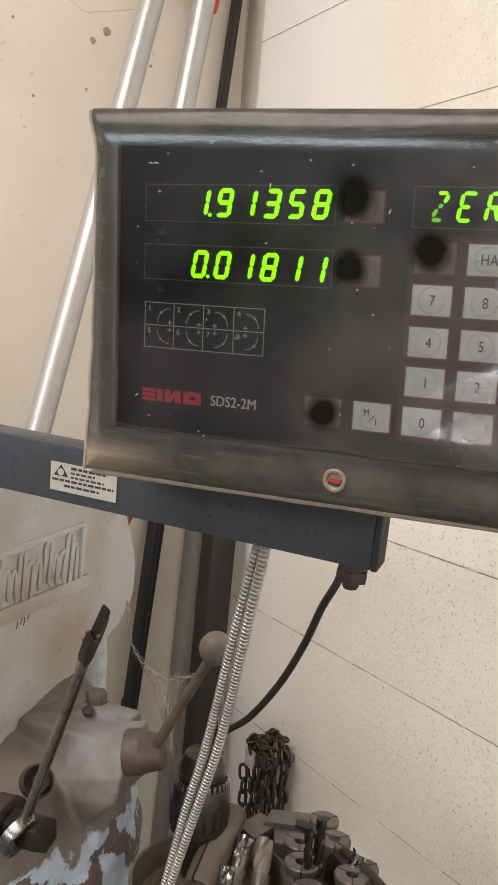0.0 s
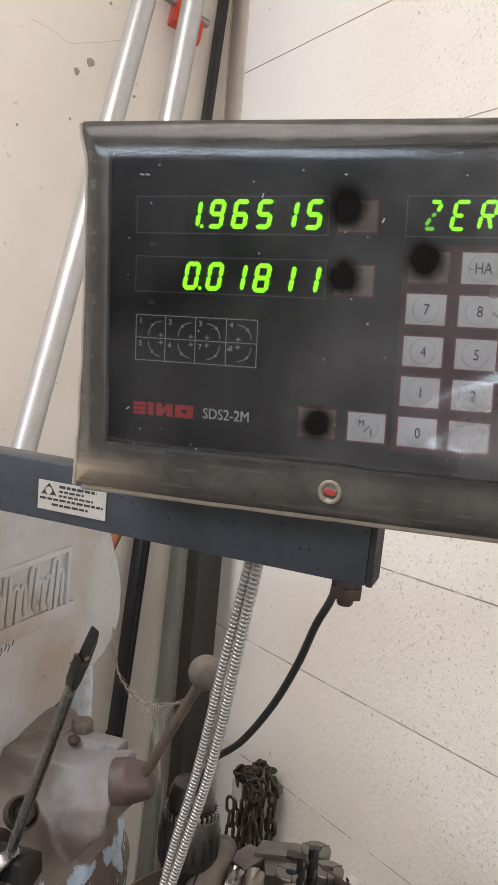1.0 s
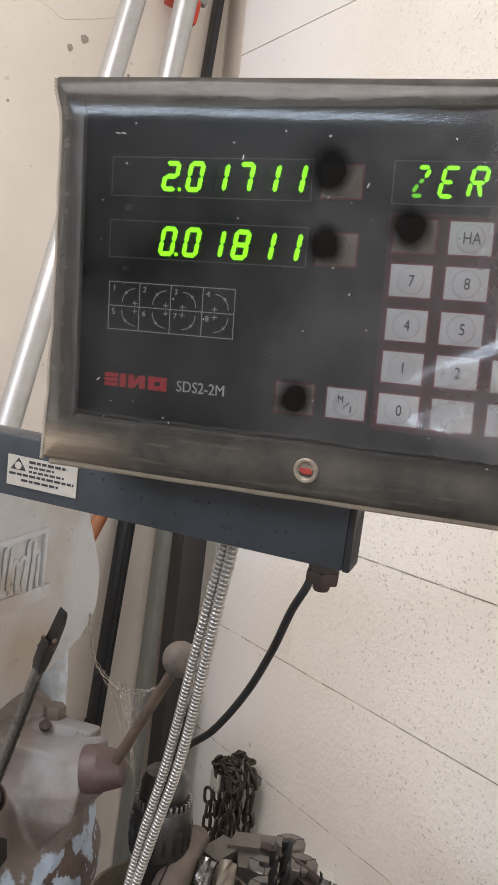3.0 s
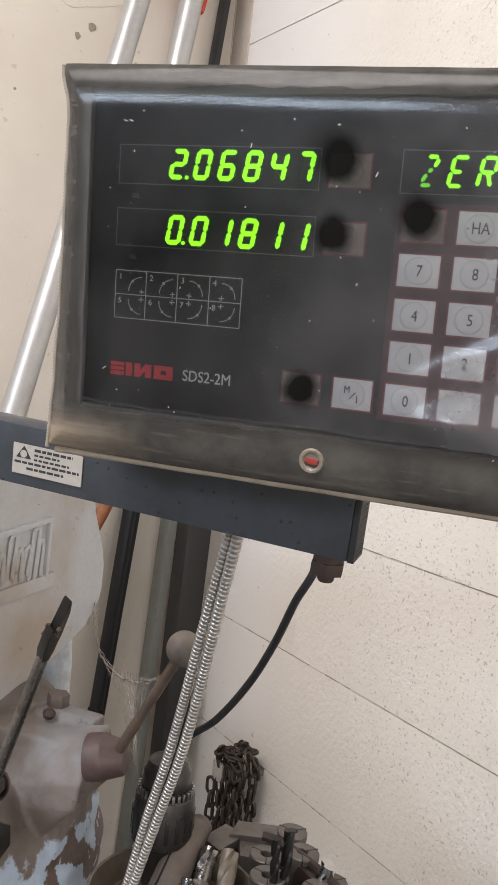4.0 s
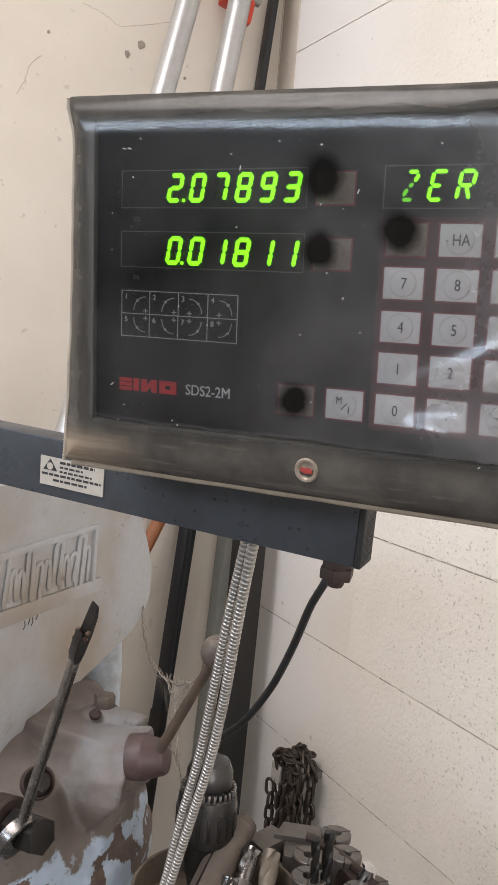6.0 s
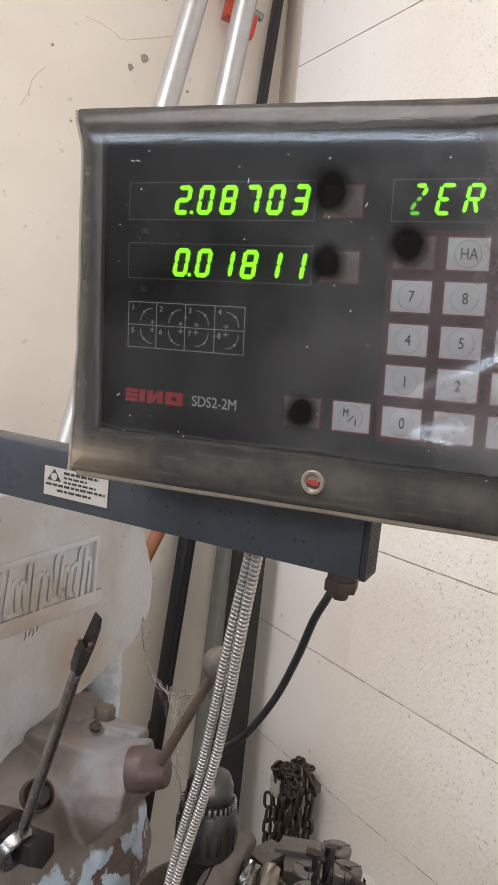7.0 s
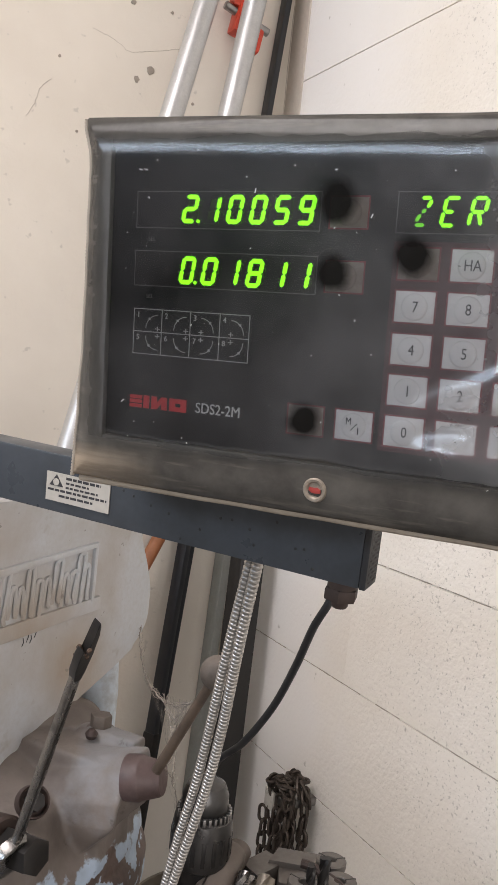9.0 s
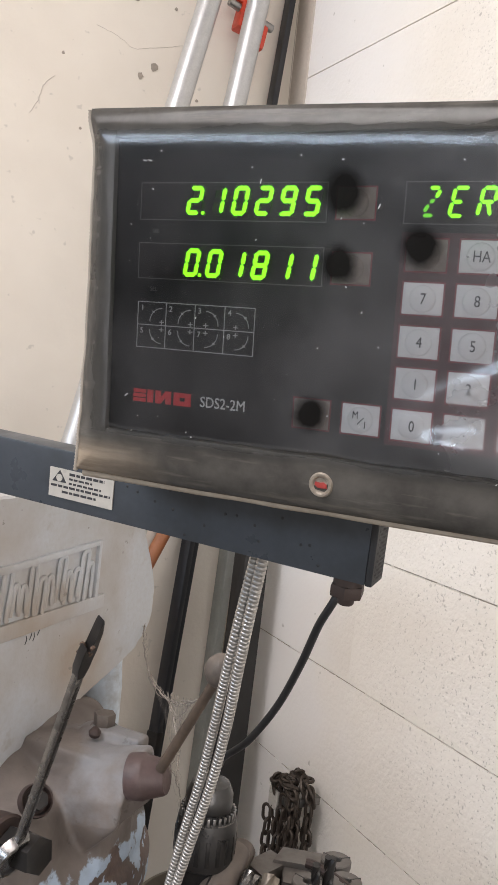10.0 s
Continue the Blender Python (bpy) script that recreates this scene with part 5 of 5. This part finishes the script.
part("foot", box(0.004, 0.018, -0.06, 0.02, 0, 0.034, 0.003), "rust", ring_holder)
rg = random.Random(2)
for i in range(26):
    ob = thing("swarf_chip", at_tray(rg.uniform(0.27, 0.33), rg.uniform(0.66, 0.74), 0.001), "small bright metal chip lying in the tray", "swarf", "swarf in the tray")
    part("curl", tube([Vector((0.003 * math.cos(t), 0.003 * math.sin(t), 0.0006 * t)) for t in (0.6 * j for j in range(7))], 0.0008, 5), "shiny", ob)

# ---- cobwebs between lever, rod and housing ----
web = thing("cobweb", MILL, "dusty cobweb strands between lever and bars", "cobweb")
main = [(-0.572, 0.845, 1.215), (-0.567, 0.84, 1.196), (-0.558, 0.84, 1.168), (-0.522, 0.80, 1.166), (-0.486, 0.76, 1.175), (-0.45, 0.72, 1.191), (-0.41, 0.67, 1.219), (-0.39, 0.65, 1.234)]
drop = [(-0.486, 0.76, 1.175), (-0.466, 0.74, 1.164), (-0.448, 0.72, 1.146), (-0.436, 0.70, 1.127)]
back = [(-0.419, 0.68, 1.213), (-0.438, 0.70, 1.184), (-0.448, 0.72, 1.146), (-0.457, 0.72, 1.126)]
tail = [(-0.425, 0.66, 1.16), (-0.425, 0.68, 1.138), (-0.429, 0.70, 1.105), (-0.439, 0.72, 1.066)]


def strand(pts, r, loose=0.0010):
    part("strand", tube([p + Vector((rg.uniform(-1, 1), rg.uniform(-1, 1), rg.uniform(-1, 1))) * loose for p in smooth_path(pts, 8)], r, 5), "web", web)


for pts, r in ((main, 0.0007), (drop, 0.0004), (back, 0.0005), (tail, 0.0003)):
    strand(pts, r)
    for i in range(5):
        d = Vector((rg.uniform(-1, 1), rg.uniform(-1, 1), rg.uniform(-1, 1))) * 0.004
        strand([Vector(p) + d * (0.3 + 0.7 * (k % 2)) for k, p in enumerate(pts)], r * 0.3, 0.0014)
# the gauze between the strands
bm = bmesh.new()
upper, lower_edge = smooth_path(main[2:7], 6), smooth_path([(-0.556, 0.838, 1.160), (-0.500, 0.775, 1.158), (-0.470, 0.745, 1.140), (-0.452, 0.72, 1.138), (-0.425, 0.69, 1.200)], 6)
rows = []
for a, b in zip(upper, lower_edge):
    rows.append([bm.verts.new(a.lerp(b, k / 8) + Vector((0.0015, 0.001, 0)) * noise.noise((a.x * 90, k * 0.7, 3))) for k in range(9)])
for a, b in zip(rows, rows[1:]):
    for k in range(8):
        bm.faces.new((a[k], a[k + 1], b[k + 1], b[k]))
part("gauze", bm, "gauze", web, "thin grey dusty web")
for i in range(16):
    a, b = Vector(main[3]).lerp(Vector(main[6]), rg.random()), Vector(rg.choice(drop + back[1:]))
    strand([a, a.lerp(b, 0.5) + Vector((0, 0, -0.004)), b], 0.00016, 0.0005)

# ---- blocks of the east wall ----


def block_mesh(y0, y1):
    bm = prism([(-0.10, -0.1004), (-0.0030, -0.1004), (-0.0014, -0.0980), (-0.0003, -0.0945), (0.0, -0.0910), (0.0, 0.0935), (-0.0004, 0.0962), (-0.0014, 0.0988), (-0.0030, 0.1004), (-0.10, 0.1004)], y0, y1)
    bmesh.ops.transform(bm, matrix=Matrix(((1, 0, 0, 0), (0, 0, 1, 0), (0, 1, 0, 0), (0, 0, 0, 1))), verts=bm.verts[:])
    return bm


bm = block_mesh(-0.2030, 0.2030)
first = None
course = 0
z = 2.068 - 0.203 * 11
while z < 3.2:
    y = 1.361 - (0.203 if course % 2 == 0 else 0.0) + 0.406
    while y > -4.9:
        top = min(y, WALL_Y - 0.002)
        m = Matrix.Translation((WALL_X + 0.10, y - 0.203, z + 0.1015))
        if top - (y - 0.406) > 0.05 and z > -0.1:
            if top < y - 0.002:
                part("block", block_mesh(-0.2030, top - y + 0.203), "block", wall_right, matrix=m)
            elif first is None:
                first = part("block", bm, "block", wall_right, matrix=m)
            else:
                again(first, wall_right, m)
        y -= 0.406
    z += 0.203
    course += 1

# hairline cracks along the bed joints, broken here and there
rk = random.Random(21)
for z in (0.8500, 1.0530, 1.2560):
    y = 1.47
    while y > 0.45:
        run = rk.uniform(0.03, 0.13)
        pts = [Vector((WALL_X + 0.0012 + rk.uniform(-0.0006, 0.0006), y - 0.008 * k, z + 0.0012 * noise.noise((y * 30 - k * 0.3, z * 7, 2)) + rk.uniform(-0.0004, 0.0004))) for k in range(int(run / 0.008) + 2)]
        part("crack", tube(pts, lambda k: 0.0008 + 0.0006 * noise.noise((k * 0.5, y * 20, z)), 5), "crackline", wall_right)
        y -= run + rk.uniform(0.004, 0.05)

# ---- the counting digits ----
READINGS = """191358 191929 192519 192893 193425 194055 194988 194980 195511 196141 196515 197066 197716 198298 198464 198444 198484 198484 198464 198484
198484 198484 198484 198484 198503 198956 199744 200157 200672 201198 201711 202236 202754 203279 203798 204316 204842 205361 205885 206417
206847 207125 207106 207125 207145 207145 207125 207145 207145 207145 207165 207165 207165 207185 207303 207480 207535 207716 207795 207854
207893 207972 208031 208115 208199 208283 208367 208451 208535 208619 208703 208787 208871 208956 209074 209193 209212 209271 209311 209350
209389 209486 209586 209625 209724 209783 209882 209881 209960 210006 210059 210137 210157 210197 210177 210196 210196 210196 210236 210275 210295""".split()


def motions():
    """Each bar of the upper row turns over within a tenth of a second when its digit changes."""
    for i, bars in enumerate(X_DIGITS):
        for letter, ob in bars.items():
            home = segment_home(letter, FIRST + PITCH * i, 0.0458)
            side = [0 if letter in SHAPES[r[i]] else 180 for r in READINGS]
            rows = [(0.0, home @ pose(0, 0, 0, side[0], 0, 0))]
            for k in range(1, len(side)):
                if side[k] != side[k - 1]:
                    t = (k - 1) / 10
                    if rows[-1][0] < t - 0.001:
                        rows.append((t, home @ pose(0, 0, 0, side[k - 1], 0, 0)))
                    for j in (1, 2, 3):
                        rows.append((t + j / 30, home @ pose(0, 0, 0, side[k - 1] + (side[k] - side[k - 1]) * j / 3, 0, 0)))
            if rows[-1][0] < 9.999:
                rows.append((10.0, home @ pose(0, 0, 0, side[-1], 0, 0)))
            walk(ob, rows)


motions()
